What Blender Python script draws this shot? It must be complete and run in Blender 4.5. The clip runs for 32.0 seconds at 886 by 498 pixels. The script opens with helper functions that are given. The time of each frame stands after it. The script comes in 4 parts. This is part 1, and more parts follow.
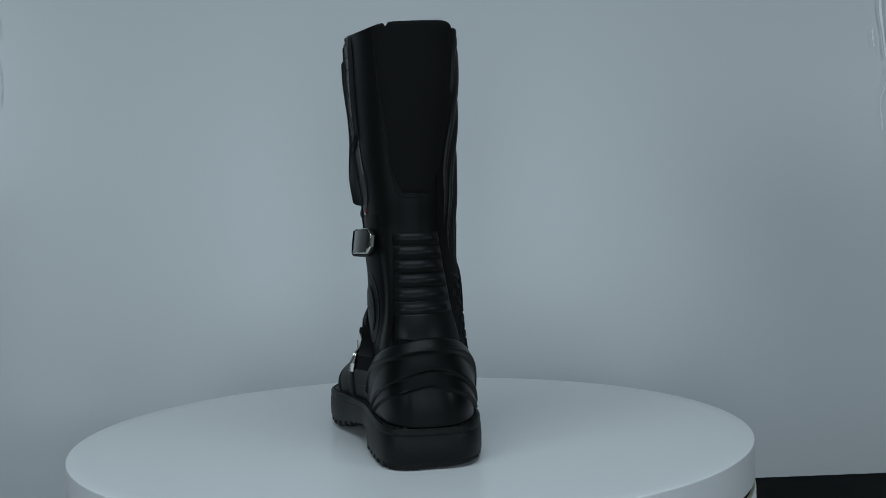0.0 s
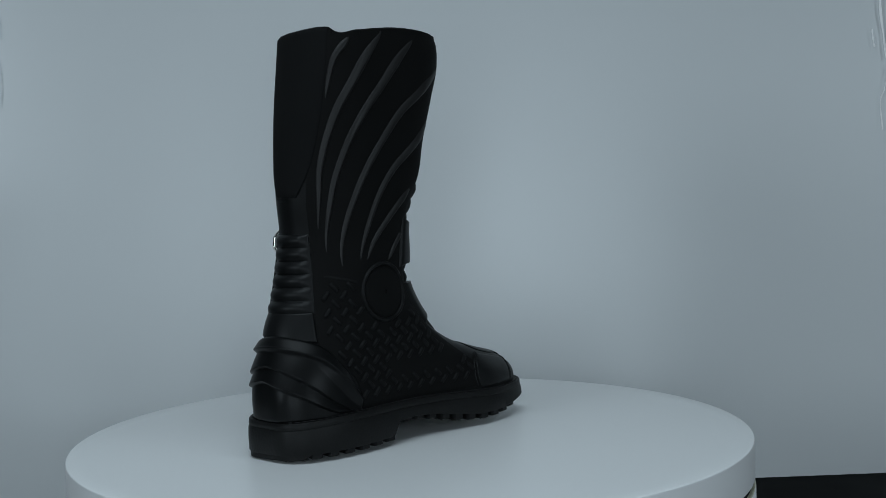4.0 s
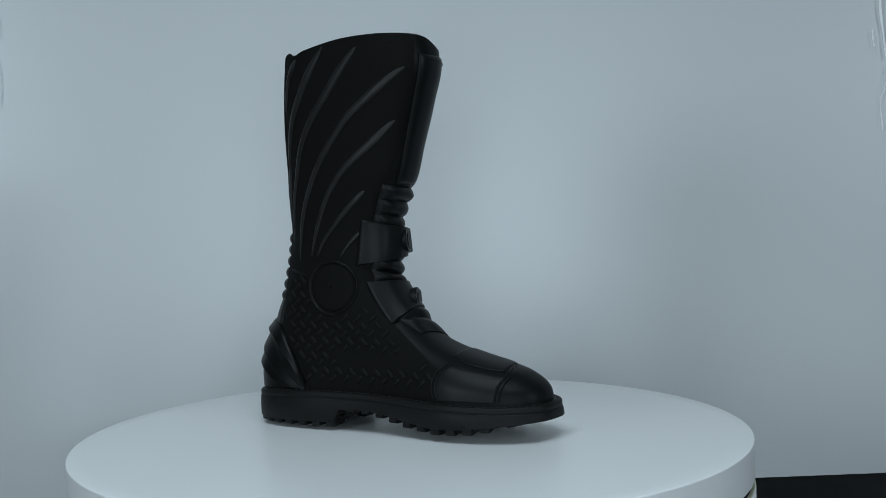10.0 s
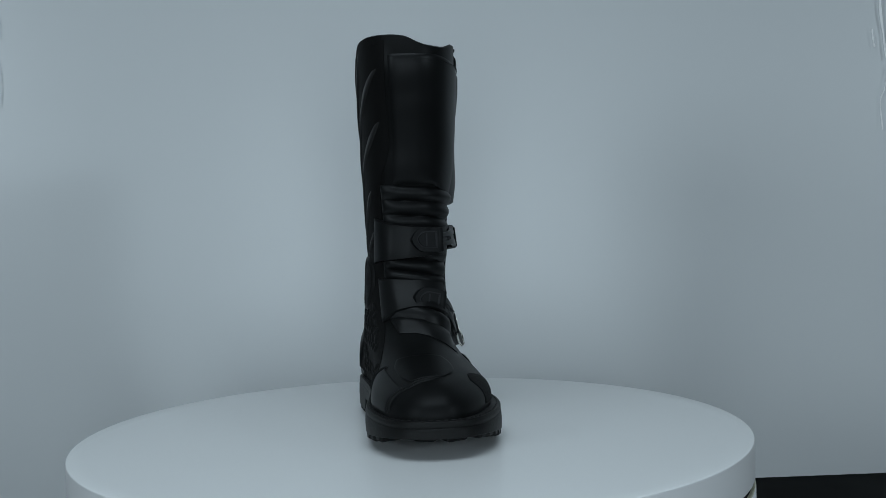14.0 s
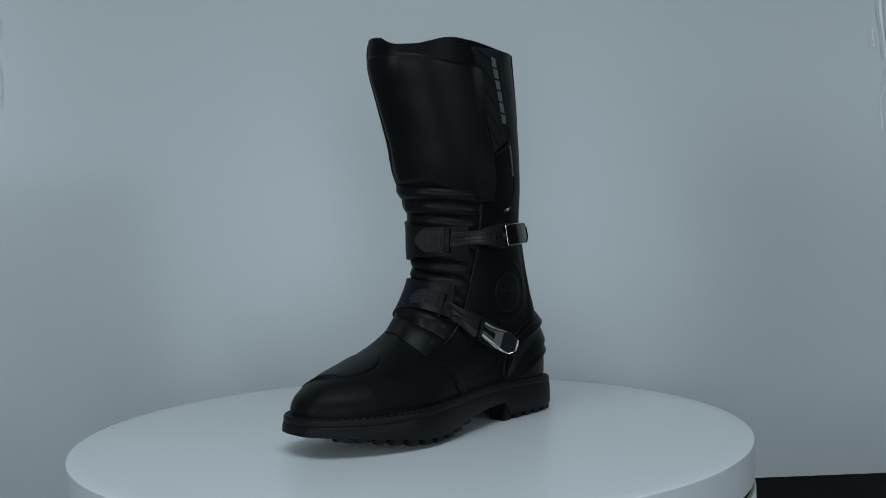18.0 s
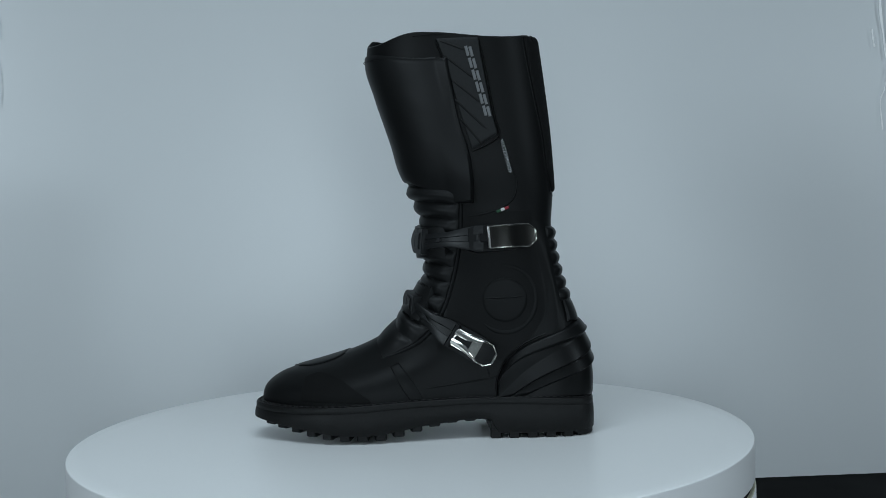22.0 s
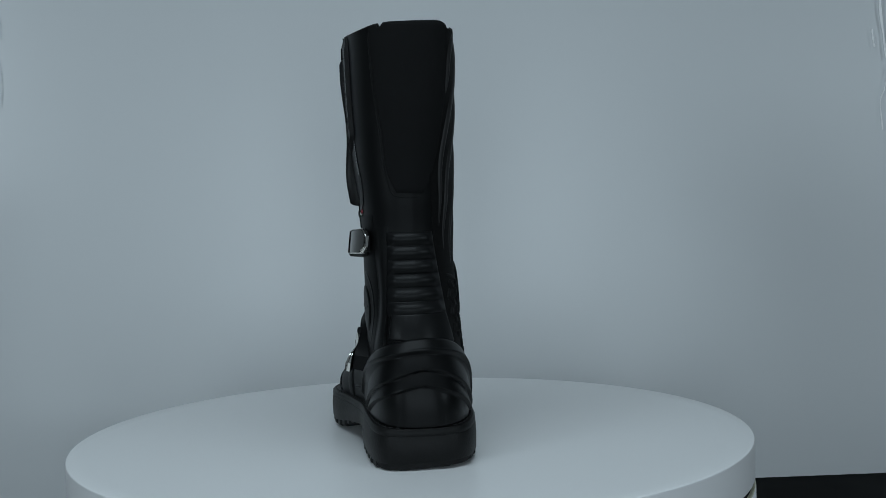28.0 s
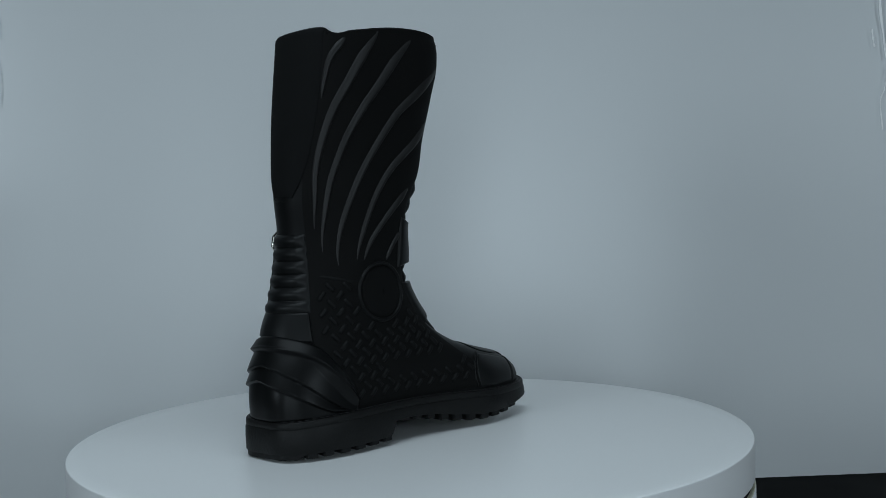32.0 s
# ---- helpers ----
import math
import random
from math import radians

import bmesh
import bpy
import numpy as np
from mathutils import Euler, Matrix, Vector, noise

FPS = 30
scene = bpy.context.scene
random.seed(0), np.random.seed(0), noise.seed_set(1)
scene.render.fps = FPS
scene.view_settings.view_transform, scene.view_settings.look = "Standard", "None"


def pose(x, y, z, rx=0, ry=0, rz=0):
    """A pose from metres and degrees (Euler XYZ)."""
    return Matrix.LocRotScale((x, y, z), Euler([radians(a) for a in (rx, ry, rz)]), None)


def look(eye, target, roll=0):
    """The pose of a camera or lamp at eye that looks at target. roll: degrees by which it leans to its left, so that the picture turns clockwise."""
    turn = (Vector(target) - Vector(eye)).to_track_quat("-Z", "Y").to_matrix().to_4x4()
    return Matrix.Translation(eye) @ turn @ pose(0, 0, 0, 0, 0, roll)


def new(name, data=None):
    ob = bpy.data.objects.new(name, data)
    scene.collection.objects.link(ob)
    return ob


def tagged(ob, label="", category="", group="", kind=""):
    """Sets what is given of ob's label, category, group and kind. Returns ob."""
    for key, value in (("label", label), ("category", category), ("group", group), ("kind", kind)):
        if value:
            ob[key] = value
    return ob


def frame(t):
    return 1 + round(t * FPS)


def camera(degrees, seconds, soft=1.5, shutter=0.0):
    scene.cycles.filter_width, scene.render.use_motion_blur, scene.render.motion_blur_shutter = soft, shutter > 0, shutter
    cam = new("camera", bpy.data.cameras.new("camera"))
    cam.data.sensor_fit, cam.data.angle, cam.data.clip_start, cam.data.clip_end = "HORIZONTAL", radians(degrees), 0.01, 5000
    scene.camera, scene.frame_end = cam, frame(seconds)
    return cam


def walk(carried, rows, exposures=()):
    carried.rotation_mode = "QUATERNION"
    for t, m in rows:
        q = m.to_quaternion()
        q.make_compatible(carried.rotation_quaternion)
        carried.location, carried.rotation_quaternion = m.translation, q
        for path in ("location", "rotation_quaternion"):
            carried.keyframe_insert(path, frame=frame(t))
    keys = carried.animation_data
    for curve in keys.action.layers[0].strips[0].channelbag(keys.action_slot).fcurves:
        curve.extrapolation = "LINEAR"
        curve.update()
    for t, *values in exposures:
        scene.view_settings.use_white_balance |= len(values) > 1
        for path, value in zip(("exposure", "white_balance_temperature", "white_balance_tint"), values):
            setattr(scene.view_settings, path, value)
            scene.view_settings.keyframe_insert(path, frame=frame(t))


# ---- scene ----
# The clip: a black motorcycle boot on a white turntable before a white sheet.
# World: the black desk top is z = 0, the turntable's axis is x = y = 0, the camera looks along +y.
from mathutils.bvhtree import BVHTree

TOP = 0.189            # height of the turntable's face over the desk
PERIOD = 27.84         # seconds for one turn, clockwise from above
FACING = 97.0          # heading of the toe at the start, degrees from +x
SHEET_Y = 0.50         # the white sheet's plane

# the clip's own camera brightens a little when the boot stands broadside
EXPOSURES = [(0.0, -0.04), (3.0, -0.06), (5.0, 0.08), (7.0, 0.27), (8.0, 0.34), (9.5, 0.32), (11.0, 0.27), (13.0, 0.13), (15.0, 0.03), (18.0, -0.02), (20.0, 0.08), (22.0, 0.30), (23.0, 0.34), (25.0, 0.27), (28.0, -0.03), (30.0, -0.06), (32.0, -0.02)]
cam = camera(45.73, 32.0, soft=0.75)
EYE = Vector((0.0, -0.957, TOP + 0.1923))
YAW, PITCH = radians(-1.939), radians(1.733)
AHEAD = Vector((-math.sin(YAW) * math.cos(PITCH), math.cos(YAW) * math.cos(PITCH), -math.sin(PITCH)))
walk(cam, [(0.0, look(EYE, EYE + AHEAD, -1.7105)), (32.0, look(EYE, EYE + AHEAD, -1.7105))], exposures=EXPOSURES)


# ---------------------------------------------------------------- light
world = bpy.data.worlds.new("room_air")
world.use_nodes = True
scene.world = world
world.node_tree.nodes["Background"].inputs[0].default_value = (0.62, 0.72, 0.80, 1)
world.node_tree.nodes["Background"].inputs[1].default_value = 0.03


def softbox(name, place, target, wide, high, power, tint, spread):
    data = bpy.data.lights.new(name, "AREA")
    data.shape, data.size, data.size_y, data.energy, data.color = "RECTANGLE", wide, high, power, tint
    data.spread = radians(spread)
    lamp = new(name, data)
    lamp.matrix_world = look(place, target)
    return lamp


COOL = (0.750, 0.90, 0.995)
softbox("studio_lamp", (-2.20, -2.20, TOP + 0.70), (0.0, 0.25, TOP + 0.10), 0.70, 0.80, 16.0, COOL, 180)
softbox("studio_lamp", (2.80, -2.42, TOP + 0.90), (0.0, 0.25, TOP + 0.10), 0.32, 0.32, 16.0, COOL, 180)
softbox("ceiling_lamp", (-0.10, -0.80, 1.66), (-0.10, -0.80, 0.0), 1.3, 0.9, 7.0, COOL, 130)
# Two unseen fill lamps, added behind the camera to brighten the sheet in columns.
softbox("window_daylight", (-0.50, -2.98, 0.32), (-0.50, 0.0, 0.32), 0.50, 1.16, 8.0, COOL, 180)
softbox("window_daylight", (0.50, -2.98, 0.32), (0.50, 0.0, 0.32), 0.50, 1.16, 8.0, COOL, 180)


# ---------------------------------------------------------------- materials
def material(name, colour, rough, metal=0.0, grain=0.0, grain_scale=600.0, bump=0.0, stain=0.0, stain_scale=14.0, weave=0.0, spec=0.5, rough_var=0.08):
    m = bpy.data.materials.new(name)
    m.use_nodes = True
    nt = m.node_tree
    b = nt.nodes["Principled BSDF"]
    b.inputs["Metallic"].default_value = metal
    b.inputs["Specular IOR Level"].default_value = spec
    tc = nt.nodes.new("ShaderNodeTexCoord")
    big = nt.nodes.new("ShaderNodeTexNoise")
    big.inputs["Scale"].default_value, big.inputs["Detail"].default_value = stain_scale, 6
    fine = nt.nodes.new("ShaderNodeTexVoronoi" if weave == 0 else "ShaderNodeTexNoise")
    fine.inputs["Scale"].default_value = grain_scale
    nt.links.new(tc.outputs["Object"], big.inputs["Vector"])
    nt.links.new(tc.outputs["Object"], fine.inputs["Vector"])
    mix = nt.nodes.new("ShaderNodeMix")
    mix.data_type = "RGBA"
    mix.inputs["A"].default_value = (*[c * (1 - stain) for c in colour], 1)
    mix.inputs["B"].default_value = (*[min(1, c * (1 + stain)) for c in colour], 1)
    nt.links.new(big.outputs[0], mix.inputs["Factor"])
    last = mix.outputs["Result"]
    if grain:
        mul = nt.nodes.new("ShaderNodeMix")
        mul.data_type, mul.blend_type = "RGBA", "MULTIPLY"
        mul.inputs["Factor"].default_value = grain
        nt.links.new(last, mul.inputs["A"])
        nt.links.new(fine.outputs[0], mul.inputs["B"])
        last = mul.outputs["Result"]
    nt.links.new(last, b.inputs["Base Color"])
    rr = nt.nodes.new("ShaderNodeMapRange")
    rr.inputs["To Min"].default_value, rr.inputs["To Max"].default_value = max(0.02, rough - rough_var), min(1, rough + rough_var)
    nt.links.new(big.outputs[0], rr.inputs["Value"])
    nt.links.new(rr.outputs[0], b.inputs["Roughness"])
    if bump:
        bp = nt.nodes.new("ShaderNodeBump")
        bp.inputs["Strength"].default_value, bp.inputs["Distance"].default_value = bump, 0.0006
        nt.links.new(fine.outputs[0], bp.inputs["Height"])
        nt.links.new(bp.outputs[0], b.inputs["Normal"])
    return m


LEATHER = material("black_leather", (0.0053, 0.0057, 0.0059), 0.45, grain=0.25, grain_scale=900, bump=0.06, stain=0.35, stain_scale=22, spec=0.125)
SMOOTH = material("smooth_black_leather", (0.0052, 0.0056, 0.0059), 0.43, grain=0.15, grain_scale=900, bump=0.05, stain=0.3, stain_scale=18, spec=0.20)
NUBUCK = material("black_nubuck", (0.0036, 0.0036, 0.0036), 0.78, grain=0.5, grain_scale=1400, bump=0.3, stain=0.4, stain_scale=30, weave=1, spec=0.15)
MATT = material("matt_black_leather", (0.0046, 0.0049, 0.0051), 0.50, grain=0.3, grain_scale=1200, bump=0.06, stain=0.3, stain_scale=26, spec=0.11)
CUP = material("moulded_black_heel_leather", (0.0038, 0.0041, 0.0043), 0.37, grain=0.2, grain_scale=800, bump=0.06, stain=0.45, stain_scale=26, spec=0.165)
SUEDE = material("black_suede", (0.0047, 0.0049, 0.0050), 0.68, grain=0.5, grain_scale=1500, bump=0.4, stain=0.4, stain_scale=40, weave=1, spec=0.12)
ELASTIC = material("black_elastic_cloth", (0.0060, 0.0063, 0.0066), 0.9, grain=0.5, grain_scale=1800, bump=0.5, stain=0.2, weave=1, spec=0.18)
RUBBER = material("black_rubber", (0.0052, 0.0053, 0.0053), 0.50, grain=0.3, grain_scale=500, bump=0.2, stain=0.4, stain_scale=25, spec=0.2)
PLASTIC = material("black_plastic", (0.0066, 0.0071, 0.0076), 0.44, stain=0.25, stain_scale=60, grain=0.1, spec=0.15)
RIDGE = material("brushed_dark_grey_leather", (0.0132, 0.0129, 0.0129), 0.47, grain=0.3, grain_scale=900, bump=0.1, stain=0.7, stain_scale=38, spec=0.28)
STUD = material("worn_black_nubuck_stud", (0.0058, 0.0060, 0.0062), 0.60, grain=0.4, grain_scale=1200, bump=0.15, stain=0.7, stain_scale=30, weave=1, spec=0.14)
GREY_RUBBER = material("dark_grey_moulded_rubber", (0.0155, 0.0163, 0.0170), 0.55, stain=0.2, stain_scale=40, grain=0.2, spec=0.17)
CHROME = material("polished_chrome", (0.80, 0.785, 0.74), 0.16, metal=1.0, stain=0.05, rough_var=0.03)
# Chrome with the dark room's reflection put into its base colour.
DARK_REFLECTION = material("chrome_dark_reflection", (0.075, 0.073, 0.068), 0.15, metal=1.0, stain=0.1, rough_var=0.05)
DARK_GLOSS = material("dark_gloss_finish", (0.006, 0.0063, 0.0066), 0.42, stain=0.2, spec=0.12)
SILVER = material("silver_grey_print", (0.125, 0.129, 0.133), 0.5, stain=0.2, stain_scale=80)
PRINT = material("white_print", (0.42, 0.43, 0.44), 0.6, stain=0.2, stain_scale=200)
THREAD = material("grey_thread", (0.0145, 0.0145, 0.0145), 0.8, stain=0.3, stain_scale=300)
TONGUE = material("worn_grey_plastic", (0.0098, 0.0104, 0.0110), 0.38, stain=0.3, stain_scale=70, grain=0.15, spec=0.28)
GREEN = material("green_cloth", (0.006, 0.05, 0.02), 0.7)
WHITE_CLOTH = material("white_cloth", (0.55, 0.55, 0.54), 0.7)
RED = material("red_cloth", (0.22, 0.010, 0.02), 0.7)
LAMINATE = material("white_laminate", (0.88, 0.89, 0.89), 0.34, stain=0.02, stain_scale=5, grain=0.02, grain_scale=900)
EDGE = material("white_edge_band", (0.90, 0.905, 0.91), 0.4, stain=0.02, stain_scale=9)
# Dark colour that stands in for shade inside slits, slots and grooves.
GAP_SHADE = material("gap_shade", (0.01, 0.01, 0.012), 0.7)
BRASS_TRIM = material("pale_yellow_trim", (0.62, 0.62, 0.47), 0.4)
SHEET = material("white_satin_sheet", (0.72, 0.74, 0.75), 0.33, stain=0.03, stain_scale=2.2, spec=0.75, rough_var=0.0)
DESK = material("black_desk_top", (0.0022, 0.0025, 0.0025), 0.45, stain=0.3, stain_scale=6, spec=0.006)
WALL = material("grey_room_paint", (0.27, 0.28, 0.29), 0.8, stain=0.06, stain_scale=1.5, bump=0.05, grain_scale=200)
FLOOR = material("grey_room_floor", (0.16, 0.16, 0.16), 0.6, stain=0.15, stain_scale=3)
# Glints of clear film, painted as an opaque near-white colour.
FILM_GLINT = bpy.data.materials.new("film_glint_white")
FILM_GLINT.use_nodes = True
_b = FILM_GLINT.node_tree.nodes["Principled BSDF"]
_b.inputs["Base Color"].default_value = (0.97, 0.97, 0.97, 1)
_b.inputs["Roughness"].default_value = 0.30
_b.inputs["Specular IOR Level"].default_value = 1.0


# ---------------------------------------------------------------- mesh helpers
def mesh_object(name, verts, faces, mat, parent=None, label="", smooth=True):
    me = bpy.data.meshes.new(name)
    me.from_pydata([tuple(v) for v in verts], [], faces)
    me.validate()
    if smooth:
        me.shade_smooth()
        me.set_sharp_from_angle(angle=radians(42))
    me.materials.append(mat)
    ob = new(name, me)
    ob.parent = parent
    return tagged(ob, label) if label else ob


def part(name, bm, mat, parent, label="", smooth=True):
    bmesh.ops.recalc_face_normals(bm, faces=bm.faces)
    me = bpy.data.meshes.new(name)
    bm.to_mesh(me)
    bm.free()
    if smooth:
        me.shade_smooth()
        me.set_sharp_from_angle(angle=radians(42))
    me.materials.append(mat)
    ob = new(name, me)
    ob.parent = parent
    return tagged(ob, label) if label else ob


def box_bm(x0, x1, y0, y1, z0, z1, bevel=0.0, seg=2):
    bm = bmesh.new()
    bmesh.ops.create_cube(bm, size=1.0)
    bmesh.ops.scale(bm, vec=(x1 - x0, y1 - y0, z1 - z0), verts=bm.verts)
    bmesh.ops.translate(bm, vec=((x0 + x1) / 2, (y0 + y1) / 2, (z0 + z1) / 2), verts=bm.verts)
    if bevel:
        bmesh.ops.bevel(bm, geom=list(bm.edges), offset=bevel, segments=seg, affect="EDGES", profile=0.5)
    return bm


def lathe(profile, n):
    """Rings of n round z through (radius, z) pairs; the ends are closed."""
    verts, faces = [], []
    for r, z in profile:
        for k in range(n):
            a = 2 * math.pi * k / n
            verts.append((r * math.cos(a), r * math.sin(a), z))
    for i in range(len(profile) - 1):
        for k in range(n):
            faces.append((i * n + k, i * n + (k + 1) % n, (i + 1) * n + (k + 1) % n, (i + 1) * n + k))
    faces.append(tuple(reversed(range(n))))
    faces.append(tuple((len(profile) - 1) * n + k for k in range(n)))
    return verts, faces


def curve(xs, ys):
    """A smooth function through the given knots."""
    xs, ys = np.array(xs, float), np.array(ys, float)
    if xs[0] > xs[-1]:
        xs, ys = xs[::-1], ys[::-1]
    h, d = np.diff(xs), np.diff(ys) / np.diff(xs)
    m = np.concatenate([[d[0]], (d[:-1] * h[1:] + d[1:] * h[:-1]) / (h[:-1] + h[1:]), [d[-1]]])

    def f(x):
        x = np.clip(np.asarray(x, float), xs[0], xs[-1])
        i = np.clip(np.searchsorted(xs, x) - 1, 0, len(h) - 1)
        t = (x - xs[i]) / h[i]
        return ((1 + 2 * t) * (1 - t) ** 2 * ys[i] + t * (1 - t) ** 2 * h[i] * m[i] + t * t * (3 - 2 * t) * ys[i + 1] + t * t * (t - 1) * h[i] * m[i + 1])
    return f


def step(a, b, x):
    t = np.clip((np.asarray(x, float) - a) / (b - a), 0, 1)
    return t * t * (3 - 2 * t)


# ---------------------------------------------------------------- the room
def slab(name, x0, x1, y0, y1, z0, z1, mat, label, category):
    ob = part(name, box_bm(x0, x1, y0, y1, z0, z1), mat, None, label, smooth=False)
    return tagged(ob, category=category, kind="structure")


slab("floor", -3.2, 3.2, -3.0, 1.6, -0.80, -0.74, FLOOR, "plain grey floor of the dim room", "floor")
slab("ceiling", -3.2, 3.2, -3.0, 1.6, 1.70, 1.76, WALL, "plain pale grey room ceiling", "ceiling")
slab("wall_north", -3.2, 3.2, 1.6, 1.66, -0.80, 1.76, WALL, "plain grey room wall behind the sheet", "wall")
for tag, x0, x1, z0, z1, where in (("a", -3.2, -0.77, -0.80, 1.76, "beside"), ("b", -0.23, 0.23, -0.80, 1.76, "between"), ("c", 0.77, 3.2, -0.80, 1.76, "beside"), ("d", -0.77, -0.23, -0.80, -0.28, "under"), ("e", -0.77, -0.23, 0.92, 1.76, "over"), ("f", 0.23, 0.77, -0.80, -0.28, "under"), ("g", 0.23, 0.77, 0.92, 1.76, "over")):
    slab("wall_south_" + tag, x0, x1, -3.06, -3.0, z0, z1, WALL, "plain grey room wall " + where + " the added lamp openings", "wall")
# Frames added round the two fill lamps; no window is known here.
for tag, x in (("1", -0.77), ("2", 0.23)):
    window = tagged(new("window_" + tag), "white frame added round an unseen fill lamp", "window", kind="structure")
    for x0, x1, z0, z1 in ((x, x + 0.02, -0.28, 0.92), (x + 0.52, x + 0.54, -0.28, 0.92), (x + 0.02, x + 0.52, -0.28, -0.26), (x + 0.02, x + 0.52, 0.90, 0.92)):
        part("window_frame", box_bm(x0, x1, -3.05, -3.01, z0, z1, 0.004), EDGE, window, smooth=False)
slab("wall_east", 3.2, 3.26, -3.06, 1.66, -0.80, 1.76, WALL, "plain grey room wall", "wall")
slab("wall_west", -3.26, -3.2, -3.06, 1.66, -0.80, 1.76, WALL, "plain grey room wall", "wall")


def build_sheet():
    """The white sheet: a slightly wavy panel that stands on the desk."""
    nx, nz, verts, faces = 90, 60, [], []
    for side in (0.0, 0.004):
        for j in range(nz + 1):
            for i in range(nx + 1):
                x, z = -1.0 + 2.0 * i / nx, 1.15 * j / nz
                wave = 0.0025 * noise.noise((x * 2.1, z * 1.3, 3.0)) + 0.001 * noise.noise((x * 5, z * 4, 9.0))
                verts.append((x, SHEET_Y + side + wave * min(1, z * 12), z + 0.0005))
    m = (nx + 1) * (nz + 1)
    for j in range(nz):
        for i in range(nx):
            a = j * (nx + 1) + i
            faces.append((a, a + 1, a + nx + 2, a + nx + 1))
            faces.append((m + a, m + a + nx + 1, m + a + nx + 2, m + a + 1))
    for i in range(nx):
        faces.append((i, m + i, m + i + 1, i + 1))
        a = nz * (nx + 1) + i
        faces.append((a, a + 1, m + a + 1, m + a))
    for j in range(nz):
        a = j * (nx + 1)
        faces.append((a, a + nx + 1, m + a + nx + 1, m + a))
        a += nx
        faces.append((a, m + a, m + a + nx + 1, a + nx + 1))
    ob = mesh_object("backdrop", verts, faces, SHEET, None, "white satin backdrop sheet standing behind the turntable")
    tagged(ob, category="backdrop", kind="structure")


build_sheet()


def build_desk():
    desk = tagged(new("desk"), "black desk with a smooth top under the turntable", "desk")
    part("desk_top", box_bm(-1.1, 1.1, -0.75, 0.75, -0.03, 0.0, 0.003), DESK, desk)
    for x in (-1.03, 1.03):
        for y in (-0.68, 0.68):
            part("leg", box_bm(x - 0.03, x + 0.03, y - 0.03, y + 0.03, -0.74, -0.03, 0.003), DESK, desk)


build_desk()


def build_turntable():
    """A fixed drum with a slit, its shade put into a dark neck, and, over it, the disc that turns."""
    base = tagged(new("turntable"), "white round motorised turntable with a slowly turning laminate disc", "turntable")
    v, f = lathe([(0.294, 0.0), (0.3005, 0.004), (0.3005, 0.1490), (0.2998, 0.1500), (0.250, 0.1501)], 160)
    mesh_object("drum", v, f, EDGE, base)
    # Neck under the disc, coloured dark for the slit's shade.
    v, f = lathe([(0.250, 0.1503), (0.2970, 0.1504), (0.2970, 0.1512), (0.290, 0.1513), (0.290, 0.1566), (0.270, 0.1567)], 128)
    mesh_object("slit", v, f, GAP_SHADE, base)
    v, f = lathe([(0.2976, 0.1502), (0.2998, 0.1503), (0.3002, 0.1507), (0.2998, 0.1512), (0.2978, 0.1512)], 160)
    mesh_object("trim_ring", v, f, BRASS_TRIM, base, "thin pale yellow trim ring")
    v, f = lathe([(0.298, -0.0322), (0.2990, -0.0312), (0.2990, -0.0025), (0.2999, -0.0022), (0.2999, -0.0008), (0.2996, -0.0003), (0.2990, 0.0), (0.285, 0.0)], 200)
    disc = mesh_object("disc", v, f, LAMINATE, base, "white laminate turning disc")
    disc.location = (0, 0, TOP)
    v, f = lathe([(0.2985, -0.0322), (0.30, -0.0308), (0.30, -0.0010)], 200)
    mesh_object("edge_band", v, f[:-2], EDGE, disc, "white plastic edge band")
    return disc


disc = build_turntable()


# ---------------------------------------------------------------- the boot's form
# Boot space: x to the toe, y to the outer side, z up from the turntable's face; x = y = 0 on the axis.
X_BACK = curve([0.028, 0.05, 0.075, 0.09, 0.10, 0.12, 0.14, 0.16, 0.18, 0.21, 0.24, 0.27, 0.30, 0.335, 0.356],
               [-0.160, -0.1610, -0.157, -0.1525, -0.1495, -0.1425, -0.1365, -0.1325, -0.1305, -0.1325, -0.1315, -0.1295, -0.1265, -0.1225, -0.120])
X_FRONT = curve([0.028, 0.038, 0.046, 0.053, 0.058, 0.062, 0.066, 0.072, 0.079, 0.087, 0.095, 0.105, 0.12, 0.14, 0.16, 0.19, 0.21, 0.23, 0.26, 0.30, 0.330, 0.340, 0.356],
                [0.1345, 0.1345, 0.1310, 0.1230, 0.1135, 0.1005, 0.0845, 0.0630, 0.043, 0.0265, 0.0135, 0.002, -0.0105, -0.0195, -0.0195, -0.0180, -0.0105, 0.0005, 0.0085, 0.0215, 0.0300, 0.0300, 0.0270])
Y_OUT = curve([0.028, 0.09, 0.12, 0.15, 0.18, 0.20, 0.23, 0.28, 0.356], [0.042, 0.0412, 0.0425, 0.0430, 0.0435, 0.0445, 0.0485, 0.0515, 0.053])
Y_IN = curve([0.028, 0.09, 0.13, 0.17, 0.22, 0.30, 0.356], [-0.036, -0.0340, -0.0320, -0.0298, -0.0323, -0.0355, -0.0375])
PLAN_OUT = curve([-0.17, -0.10, -0.05, -0.01, 0.03, 0.06, 0.09, 0.145], [0.042, 0.0420, 0.045, 0.054, 0.0640, 0.0675, 0.0640, 0.052])
PLAN_IN = curve([-0.17, -0.10, -0.06, -0.02, 0.03, 0.06, 0.09, 0.145], [-0.0395, -0.0375, -0.0335, -0.0315, -0.0372, -0.0425, -0.0425, -0.041])
SPINE = curve([-0.17, -0.08, 0.0, 0.06, 0.145], [0.001, 0.003, 0.009, 0.012, 0.010])


